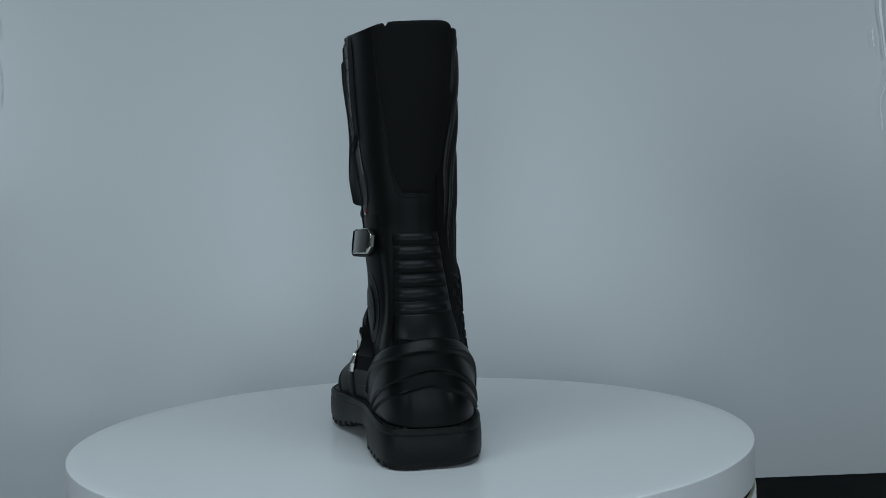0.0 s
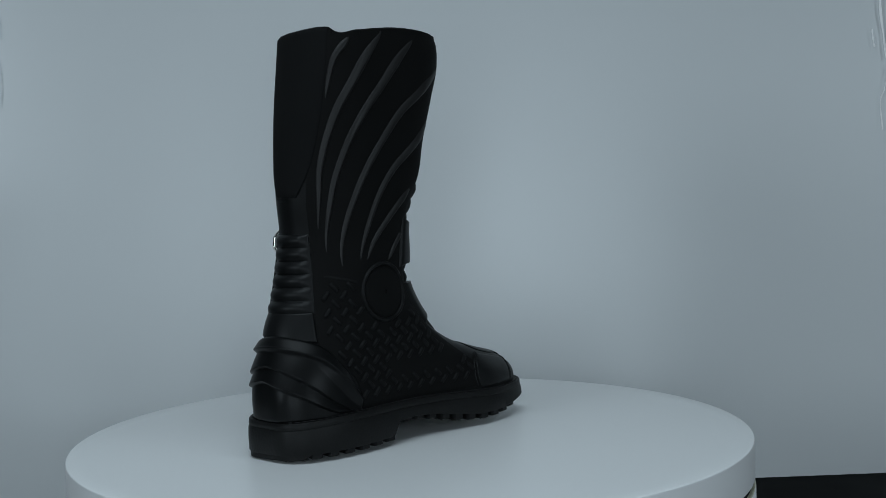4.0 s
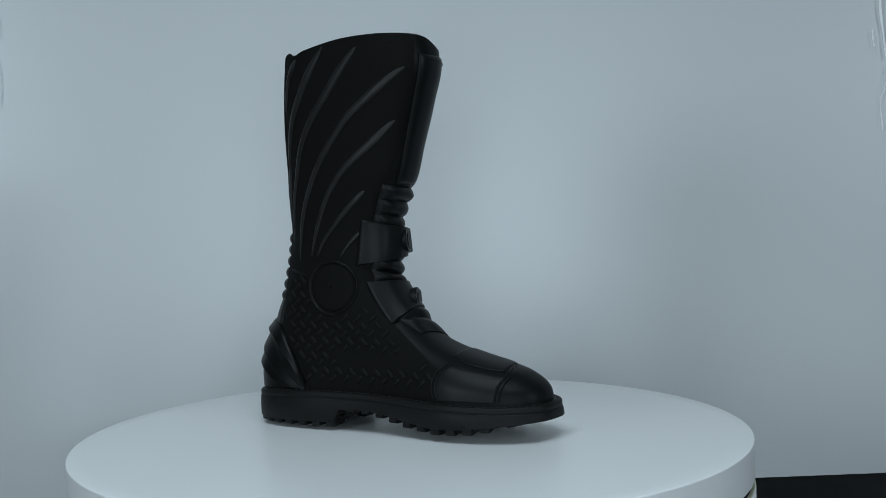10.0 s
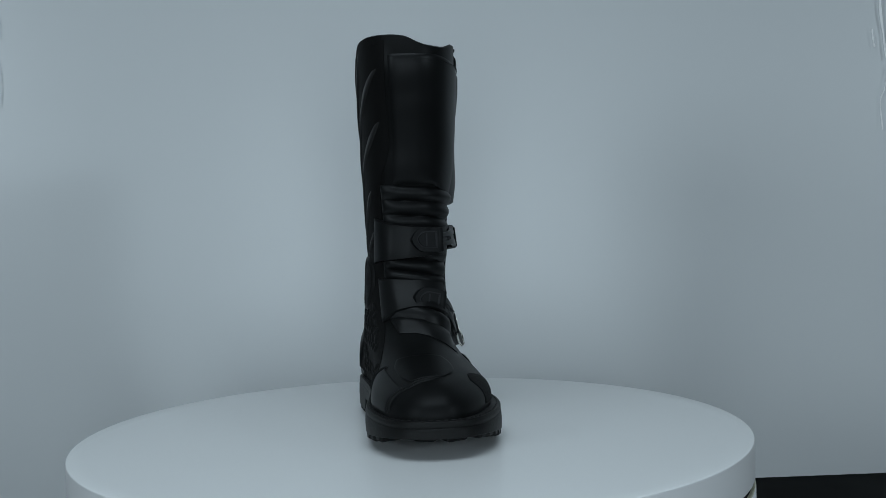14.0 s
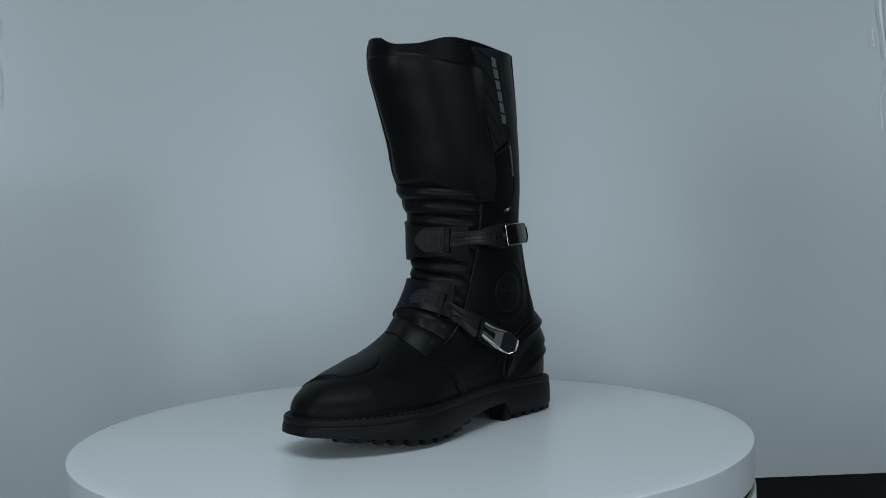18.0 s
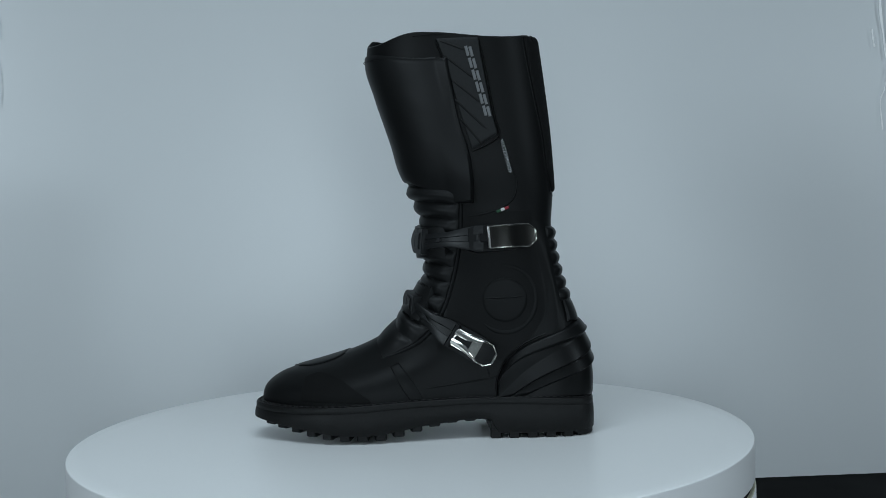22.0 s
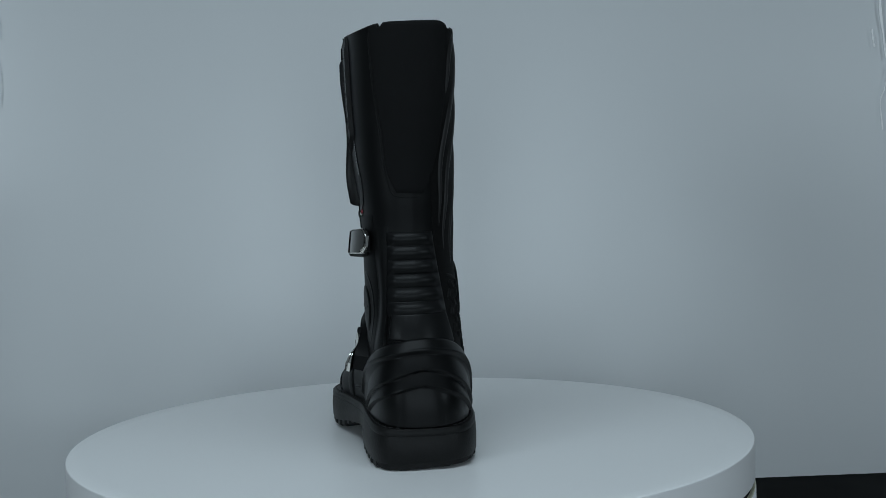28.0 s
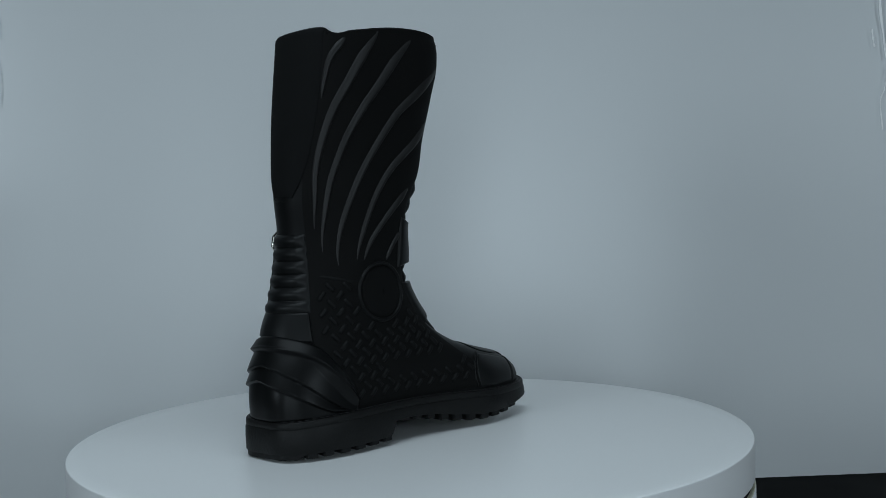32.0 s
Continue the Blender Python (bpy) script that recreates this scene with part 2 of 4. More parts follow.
def section(phi, z, grow=0.0, square=0.0):
    """The point at the angle phi (0 back, 90 outer side, 180 front) of the upper's outline at the height z."""
    phi, z = np.broadcast_arrays(np.asarray(phi, float), np.asarray(z, float))
    xb, xf = X_BACK(z) - grow + 0.0028 * square, X_FRONT(z) + grow
    c, s = np.cos(phi), np.sin(phi)
    low = 1 - step(0.045, 0.12, z)
    flare = step(0.22, 0.33, z)
    knob = np.exp(-((z - 0.060) / 0.013) ** 2)
    n_of = 2.12 * (1 - low) + 2.30 * low - 0.30 * knob                                     # outer front
    n_if = (3.0 + 0.5 * np.exp(-((z - 0.21) / 0.04) ** 2)) * (1 - low) + 2.9 * low - 0.60 * knob                         # inner front
    n_ob = 2.45 * (1 - low) + 4.0 * low                                      # outer back
    n_ib = (1.85 + 1.2 * flare) * (1 - low) + 2.9 * low                      # inner back
    n_of, n_ob, n_ib = n_of + 0.45 * square, n_ob + 1.8 * square, n_ib + 0.7 * square      # the sole's corners are squarer
    n = np.where(c >= 0, np.where(s >= 0, n_ob, n_ib), np.where(s >= 0, n_of, n_if))
    x = (xb + xf) / 2 - (xf - xb) / 2 * np.sign(c) * np.abs(c) ** (2 / n)
    up = step(0.040, 0.105 - 0.022 * step(0.0, 0.6, -c) * (s >= 0), z)
    wide = np.where(s >= 0, PLAN_OUT(x) * (1 - up) + Y_OUT(z) * up + grow, PLAN_IN(x) * (1 - up) + Y_IN(z) * up - grow)
    mid = SPINE(x) * (1 - up) + 0.0075 * up
    y = mid + (wide - mid) * np.abs(s) ** (2 / n)
    return np.stack([x, y, z], -1)


# height of the top edge by degrees round the leg (0 front, 90 outer side, 180 back)
RIM_LINE = curve([-180, -160, -149, -143, -138, -117, -90, -62, -36, -20, -9, -4, 1, 5, 12, 20, 27, 32, 57, 75, 95, 115, 140, 152, 166, 180],
                 [0.3476, 0.3484, 0.3491, 0.3486, 0.3458, 0.3480, 0.3512, 0.3540, 0.3548, 0.3540, 0.3530, 0.3515, 0.3475, 0.3450, 0.3437, 0.3442, 0.3470, 0.3490, 0.3492, 0.3475, 0.3455, 0.3443, 0.3448, 0.3462, 0.3472, 0.3476])


def RIM(phi):
    """The top edge, with a slit at the elastic panel's outer seam."""
    q = section(phi, 0.346)
    turn = np.degrees(np.arctan2(q[..., 1] - 0.008, q[..., 0] + 0.065))
    return RIM_LINE(turn) - 0.0040 * np.exp(-((turn - 160.0) / 1.2) ** 2)


def upper_grid(grow, z0, nphi, nz):
    phi = np.linspace(0, 2 * np.pi, nphi, endpoint=False)
    t = np.linspace(0, 1, nz)[:, None]
    z = z0 + t * (RIM(phi)[None, :] - z0)
    return section(phi[None, :] + 0 * z, z, grow)


def tube_faces(nz, n):
    return [(i * n + k, i * n + (k + 1) % n, (i + 1) * n + (k + 1) % n, (i + 1) * n + k) for i in range(nz - 1) for k in range(n)]


_g = upper_grid(0.0, 0.028, 240, 190)
FORM = BVHTree.FromPolygons([Vector(v) for v in _g.reshape(-1, 3)] + [Vector((-0.05, 0.008, 0.36))],
                            tube_faces(190, 240))


def cast(way, a, b):
    """The place and normal on the boot's form: 'out' and 'in' take x, z; 'top' x, y; 'back' and 'front' y, z; 'ring' degrees round the leg, z."""
    if way == "out":
        o, d = Vector((a, 0.3, b)), Vector((0, -1, 0))
    elif way == "in":
        o, d = Vector((a, -0.3, b)), Vector((0, 1, 0))
    elif way == "top":
        o, d = Vector((a, b, 0.2)), Vector((0, 0, -1))
    elif way == "back":
        o, d = Vector((-0.4, a, b)), Vector((1, 0, 0))
    elif way == "front":
        o, d = Vector((0.4, a, b)), Vector((-1, 0, 0))
    else:
        d = Vector((-math.cos(radians(a)), -math.sin(radians(a)), 0))
        o = Vector((-0.065, 0.008, b)) - d * 0.5
    p, n, _, _ = FORM.ray_cast(o, d)
    if p is None:
        p, n, _, _ = FORM.find_nearest(o + d * (0.36 if way != "top" else 0.14))
    if n.dot(d) > 0:
        n = -n
    return p, n


def smooth_line(pts, n, way):
    """n points along a smooth line through the given ones."""
    pts = np.array(pts, float)
    t = np.concatenate([[0], np.cumsum(np.linalg.norm(np.diff(pts, axis=0) * np.array([0.0009 if way == "ring" else 1.0, 1.0]), axis=1))])
    u = np.linspace(0, t[-1], n)
    return np.stack([curve(t, pts[:, k])(u) for k in range(pts.shape[1])], -1)


def patch(name, way, edge_a, edge_b, thick, mat, parent, label="", nu=28, nv=40, relief=None, ease=False, seat=-0.0012, bow=None):
    """A panel that lies on the form between two edge lines, with rounded rims. relief(u, v): extra height in metres."""
    a, b = smooth_line(edge_a, nv + 1, way), smooth_line(edge_b, nv + 1, way)
    rim = 0.035
    us = np.concatenate([[0, rim * 0.4, rim], np.linspace(rim, 1 - rim, nu - 3)[1:-1], [1 - rim, 1 - rim * 0.4, 1]])
    vs = np.concatenate([[0, rim * 0.3, rim * 0.8], np.linspace(rim * 0.8, 1 - rim * 0.8, nv - 3)[1:-1], [1 - rim * 0.8, 1 - rim * 0.3, 1]])
    ta = np.linspace(0, 1, nv + 1)
    outer, low = [], {}
    n_u, n_v = len(us), len(vs)
    for j, v in enumerate(vs):
        pa = np.array([np.interp(v, ta, a[:, k]) for k in range(2)])
        pb = np.array([np.interp(v, ta, b[:, k]) for k in range(2)])
        for i, u in enumerate(us):
            w = float(step(0.25, 0.75, u)) if ease else u
            q0, q1 = pa[0] + (pb[0] - pa[0]) * u, pa[1] + (pb[1] - pa[1]) * w
            if bow is not None:
                q1 += bow(u, v)
            p, n = cast(way, q0, q1)
            k = min(min(i, n_u - 1 - i), min(j, n_v - 1 - j))
            h = thick * (0.45 if k == 0 else 0.85 if k == 1 else 1.0)
            if relief is not None:
                h += relief(u, v) * (0.0 if k == 0 else 0.6 if k == 1 else 1.0)
            outer.append(p + n * h)
            if k == 0:
                low[(i, j)] = p + n * seat
    verts, faces = list(outer), []
    for j in range(n_v - 1):
        for i in range(n_u - 1):
            k = j * n_u + i
            faces.append((k, k + 1, k + n_u + 1, k + n_u))
    ring = [(i, 0) for i in range(n_u)] + [(n_u - 1, j) for j in range(1, n_v)] + [(i, n_v - 1) for i in range(n_u - 2, -1, -1)] + [(0, j) for j in range(n_v - 2, 0, -1)]
    base = len(verts)
    verts += [low[k] for k in ring]
    for m in range(len(ring)):
        m2 = (m + 1) % len(ring)
        faces.append((ring[m][1] * n_u + ring[m][0], base + m, base + m2, ring[m2][1] * n_u + ring[m2][0]))
    bm = bmesh.new()
    bv = [bm.verts.new(v) for v in verts]
    for f in faces:
        bm.faces.new([bv[k] for k in f])
    return part(name, bm, mat, parent, label)


def strip(name, way, line, width, height, mat, parent, label="", n=40, closed=False, taper=0.12, lift=0.0, flat=False, blunt=None, pleat=False, narrow=1.0):
    """A raised bead along a line on the form."""
    pts = smooth_line(line, n, way)
    if closed:
        pts = pts[:-1]
    hits = [cast(way, *q) for q in pts]
    m, verts, faces = len(hits), [], []
    prof = [(-0.5, -0.25), (-0.46, 0.6), (-0.26, 0.95), (0, 1.0), (0.26, 0.95), (0.46, 0.6), (0.5, -0.25)] if flat else [(-0.5, -0.25), (-0.4, 0.35), (-0.2, 0.85), (0, 1.0), (0.2, 0.85), (0.4, 0.35), (0.5, -0.25)]
    if pleat:
        prof = [(-0.5, -0.30), (-0.47, 0.30), (-0.40, 0.72), (-0.30, 0.95), (-0.18, 1.0), (0.05, 0.92), (0.28, 0.66), (0.5, -0.20)]
    for k, (p, nn) in enumerate(hits):
        q0 = hits[(k - 1) % m][0] if closed or k else p
        q1 = hits[(k + 1) % m][0] if closed or k < m - 1 else p
        along = (q1 - q0).normalized()
        across = along.cross(nn).normalized()
        t = k / (m - 1)
        s = 1.0 if closed or taper == 0 else min(1, math.sqrt(max(0.02, min(t / taper, (1 - t) / (blunt or taper)))))
        for a, h in prof:
            verts.append(p + across * (a * width * s * (1 + (narrow - 1) * t)) + nn * (lift + h * height * s))
    c = len(prof)
    for k in range(m if closed else m - 1):
        k2 = (k + 1) % m
        for i in range(c - 1):
            faces.append((k * c + i, k * c + i + 1, k2 * c + i + 1, k2 * c + i))
    if not closed:
        faces += [tuple(range(c)), tuple(reversed(range((m - 1) * c, m * c)))]
    bm = bmesh.new()
    bv = [bm.verts.new(v) for v in verts]
    for f in faces:
        bm.faces.new([bv[k] for k in f])
    return part(name, bm, mat, parent, label)


def frame_at(p, n, along):
    """A pose at p whose z is n and whose x lies along the given way."""
    z = n.normalized()
    x = (along - z * along.dot(z)).normalized()
    y = z.cross(x)
    return Matrix(((x.x, y.x, z.x, p.x), (x.y, y.y, z.y, p.y), (x.z, y.z, z.z, p.z), (0, 0, 0, 1)))


def circle(cx, cz, rx, rz, a0=0, a1=360, n=25):
    return [(cx + rx * math.cos(radians(a0 + (a1 - a0) * k / (n - 1))), cz + rz * math.sin(radians(a0 + (a1 - a0) * k / (n - 1)))) for k in range(n)]


# ---------------------------------------------------------------- the boot
boot = tagged(new("motorcycle_boot"), "tall black leather motorcycle boot with two chrome buckles", "boot")


def build_upper():
    n, nz = 320, 210
    g = upper_grid(0.0, 0.028, n, nz).reshape(-1, 3)
    lining = [upper_grid(-0.0035, 0.028, n, nz).reshape(nz, n, 3)[k] for k in (nz - 1, nz - 8, nz - 30, nz - 70)]
    verts = [tuple(v) for v in g]
    lip = (g.reshape(nz, n, 3)[-1] + lining[0]) / 2 + np.array([0, 0, 0.0012])
    verts += [tuple(v) for v in lip]
    faces = tube_faces(nz + 1, n)
    shaft = mesh_object("shaft", verts, faces, LEATHER, boot)
    shaft.data.materials.append(NUBUCK)                      # the inner side is nubuck up to the rim
    for k, poly in enumerate(shaft.data.polygons):
        ring, phi = k // n, 2 * math.pi * (k % n) / n
        if 3.62 < phi < 5.72 and ring > 70:
            poly.material_index = 1
    verts = [tuple(v) for v in lip - np.array([0, 0, 0.0002])]
    for ringpts in lining:
        verts += [tuple(v) for v in ringpts]
    faces = [tuple(reversed(f)) for f in tube_faces(5, n)] + [tuple(4 * n + k for k in range(n))]
    mesh_object("lining", verts, faces, ELASTIC, boot, "black cloth lining inside the shaft")


build_upper()


# sole ------------------------------------------------------------------
WELT_TOP = curve([-0.17, -0.14, -0.09, -0.01, 0.05, 0.10, 0.15], [0.0315, 0.0335, 0.0355, 0.0350, 0.0325, 0.0312, 0.0325])


def SOLE_LOW(x, y=0.043):
    """The underside without its lugs; the heel's breast slants a little."""
    return TILT(y, x) * 0.6 + np.interp(x + 0.17 * (y - 0.043), [-0.17, -0.0745, -0.0735, -0.045, -0.02, 0.0, 0.03, 0.06, 0.09, 0.12, 0.15], [0.0055, 0.0055, 0.0172, 0.0178, 0.0152, 0.0112, 0.0072, 0.0080, 0.0115, 0.0155, 0.0195])


TOE_LIFT = 0.0020      # the toe's outer corner turns up


def TILT(y, x=0.0):
    """The tread's inner side is worn and stands clear of the ground."""
    y = np.asarray(y, float)
    return np.interp(x, [-0.10, 0.0], [0.0032, 0.0066]) * np.clip((0.020 - y) / 0.063, 0, 1) + TOE_LIFT * step(0.05, 0.115, x) * np.clip(y / 0.045, 0, 1)


def BREAST(y):
    return -0.0740 - 0.17 * (y - 0.043)


def sole_outline(n, grow):
    phi = np.linspace(0, 2 * np.pi, n, endpoint=False)
    p = section(phi, 0.030 + 0 * phi, 0.0, 1.0)
    q = np.roll(p, -1, 0) - np.roll(p, 1, 0)
    nrm = np.stack([q[:, 1], -q[:, 0]], -1)
    nrm /= np.linalg.norm(nrm, axis=1)[:, None]
    out = p[:, :2] + (nrm if (nrm * (p[:, :2] - p[:, :2].mean(0))).sum() > 0 else -nrm) * grow
    return out


def sole_slab(name, top, low, grows, mat, label, n=220, flare=0.0):
    """A slab between two height functions of x, through rings that grow outwards by the given share of height."""
    verts, faces = [], []
    for share, grow in grows:
        o = sole_outline(n, grow)
        at_toe = step(0.05, 0.11, o[:, 0])[:, None]
        o = o * (1 - at_toe) + sole_outline(n, grow + flare * (1 - share)) * at_toe
        zt, zl = top(o[:, 0]), low(o[:, 0], o[:, 1])
        verts += [(x, y, zl_ + (zt_ - zl_) * share) for (x, y), zt_, zl_ in zip(o, zt, zl)]
    m = len(grows)
    faces = tube_faces(m, n)
    bm = bmesh.new()
    bv = [bm.verts.new(v) for v in verts]
    for f in faces:
        bm.faces.new([bv[k] for k in f])
    for r in (0, (m - 1) * n):
        c = bm.verts.new(sum((bv[r + k].co for k in range(n)), Vector()) / n)
        half = n // 2
        for k in range(half - 1):
            a, b = k + 1, n - k - 1
            a2, b2 = k + 2, n - k - 2
            if a2 < b2:
                bm.faces.new([bv[r + a], bv[r + a2], bv[r + b2], bv[r + b]])
        bm.faces.new([bv[r], bv[r + 1], bv[r + n - 1]])
        bm.verts.remove(c)
    return part(name, bm, mat, boot, label)


def build_sole():
    sole_slab("welt", lambda x: WELT_TOP(x), lambda x, y: WELT_TOP(x) - 0.0055, [(0, 0.0055), (0.15, 0.0059), (0.75, 0.0058), (1.0, 0.0048)], RUBBER, "stitched black rubber welt")
    sole_slab("midsole", lambda x: WELT_TOP(x) - 0.0056, SOLE_LOW, [(0, 0.0058), (0.04, 0.0063), (0.55, 0.0066), (0.9, 0.0063), (1.0, 0.0056)], RUBBER, "black rubber midsole", flare=0.0012)
    # heel block under the rear third
    o = sole_outline(240, 0.0052)
    rear = [(x, y) for x, y in o if x < BREAST(y)]
    rear = sorted([q for q in rear if q[1] >= 0.002], key=lambda q: -q[0]) + sorted([q for q in rear if q[1] < 0.002], key=lambda q: q[0])
    rear = [(BREAST(rear[0][1]), rear[0][1])] + rear + [(BREAST(rear[-1][1]), rear[-1][1])]
    bm = bmesh.new()
    rings = []
    for z, k in ((0.0255, 0.985), (0.022, 1.0), (0.013, 1.0), (0.0045, 0.997)):
        rings.append([bm.verts.new((-0.09 + (x + 0.09) * k, 0.002 + (y - 0.002) * k, z + (float(TILT(y, x)) - 0.0035 * float(step(0.146, 0.152, -x)) if z < 0.01 else 0))) for x, y in rear])
    for r0, r1 in zip(rings, rings[1:]):
        for k in range(len(rear)):
            bm.faces.new([r0[k], r0[(k + 1) % len(rear)], r1[(k + 1) % len(rear)], r1[k]])
    bm.faces.new(rings[0])
    bm.faces.new(list(reversed(rings[-1])))
    part("heel_block", bm, RUBBER, boot, "black rubber heel block")
    # lugs along both edges and across the tread
    lug = box_bm(-0.5, 0.5, -0.5, 0.5, -0.5, 0.5, 0.12, 1)
    bmesh.ops.scale(lug, vec=(0.0100, 0.020, 0.009), verts=lug.verts)
    first = part("lug", lug, RUBBER, boot, smooth=False)
    me = first.data
    spots = []
    o = sole_outline(400, 0.0050)
    for side in (1, -1):
        edge = sorted([(x, y) for x, y in o if (y - float(SPINE(x))) * side > 0], key=lambda q: q[0])
        xs, ys = np.array([q[0] for q in edge]), np.array([q[1] for q in edge])
        arc = np.concatenate([[0], np.cumsum(np.hypot(np.diff(xs), np.diff(ys)))])
        mid = float(np.interp(BREAST(0.04 * side), xs, arc))
        for s in list(mid - np.arange(0.0050, mid, 0.0158)) + list(mid + np.arange(0.0170, arc[-1], 0.0155)):
            x, y = float(np.interp(s, arc, xs)), float(np.interp(s, arc, ys))
            x2, y2 = float(np.interp(s + 0.002, arc, xs)), float(np.interp(s + 0.002, arc, ys))
            heading = math.atan2(y2 - y, x2 - x)
            if x > (0.124 if side > 0 else 0.100):
                continue
            low = float(TILT(y, x)) if x < BREAST(y) else float(SOLE_LOW(x, y)) - float(np.interp(x, [-0.05, 0.01, 0.08, 0.12], [0.0020, 0.0056, 0.0050, 0.0030]))
            inward = Vector((math.sin(heading), -math.cos(heading), 0)) * side
            c = Vector((x, y, max(0.0, low) + 0.0045)) + inward * 0.0095
            c.x += 0.0012 * float(step(0.125, 0.155, -x))
            spots.append(pose(c.x, c.y, c.z, 0, 0, math.degrees(heading)))
    for x in np.arange(-0.15, 0.105, 0.021):
        if not -0.09 < x < -0.01:
            low = 0.0 if x < -0.079 else max(0.0, float(SOLE_LOW(x, 0.0)) - 0.0056)
            for dy in (-0.012, 0.012):
                spots.append(pose(x, float(SPINE(x)) + dy, low + float(TILT(float(SPINE(x)) + dy, x)) + 0.0045, 0, 0, 24 if dy > 0 else -24))
    first.matrix_basis = spots[0]
    for m in spots[1:]:
        ob = new("lug", me)
        ob.parent, ob.matrix_basis = boot, m
    # welt stitches
    o = sole_outline(600, 0.0026)
    seg = np.hypot(*(np.roll(o, -1, 0) - o).T)
    arc = np.concatenate([[0], np.cumsum(seg)])
    loop = np.vstack([o, o[:1]])
    st = box_bm(-0.0017, 0.0017, -0.0003, 0.0003, -0.0005, 0.0003, 0.00015, 1)
    first = part("stitch", st, THREAD, boot, "grey welt stitch")
    me = first.data
    for k, s in enumerate(np.arange(0.0, arc[-1] - 0.002, 0.0060)):
        x, y = float(np.interp(s, arc, loop[:, 0])), float(np.interp(s, arc, loop[:, 1]))
        x2, y2 = float(np.interp(s + 0.001, arc, loop[:, 0])), float(np.interp(s + 0.001, arc, loop[:, 1]))
        ob = first if k == 0 else new("stitch", me)
        ob.parent = boot
        ob.matrix_basis = pose(x, y, float(WELT_TOP(x)) + 0.0006, 0, 0, math.degrees(math.atan2(y2 - y, x2 - x)))


build_sole()


# ---------------------------------------------------------------- panels of the upper
def lobes(n, height, sharp=0.6, sway=0.0):
    return lambda u, v: height * abs(math.sin(math.pi * n * (v + sway * math.sin(3.1 * u + 5 * v)))) ** sharp


def wrinkle(u, v):
    return 0.0010 * noise.noise((u * 1.8, v * 2.2, 0.7)) + 0.00012 * noise.noise((u * 7, v * 9, 4.0))


def dome(name, way, cx, cz, r, height, mat, parent, label="", flat=0.5):
    """A shallow round boss on the form."""
    bm = bmesh.new()
    n, rings = 40, [(1.0, -0.0010), (1.0, height * 0.5), (0.96, height * 0.9), (0.88, height), (flat, height), (flat * 0.93, height * 0.7), (0.2, height * 0.75)]
    rows = []
    for k, h in rings:
        row = []
        for i in range(n):
            a = 2 * math.pi * i / n
            p, nn = cast(way, cx + r * k * math.cos(a), cz + r * k * math.sin(a))
            row.append(bm.verts.new(p + nn * h))
        rows.append(row)
    for r0, r1 in zip(rows, rows[1:]):
        for i in range(n):
            bm.faces.new([r0[i], r0[(i + 1) % n], r1[(i + 1) % n], r1[i]])
    bm.faces.new(rows[-1])
    return part(name, bm, mat, parent, label)


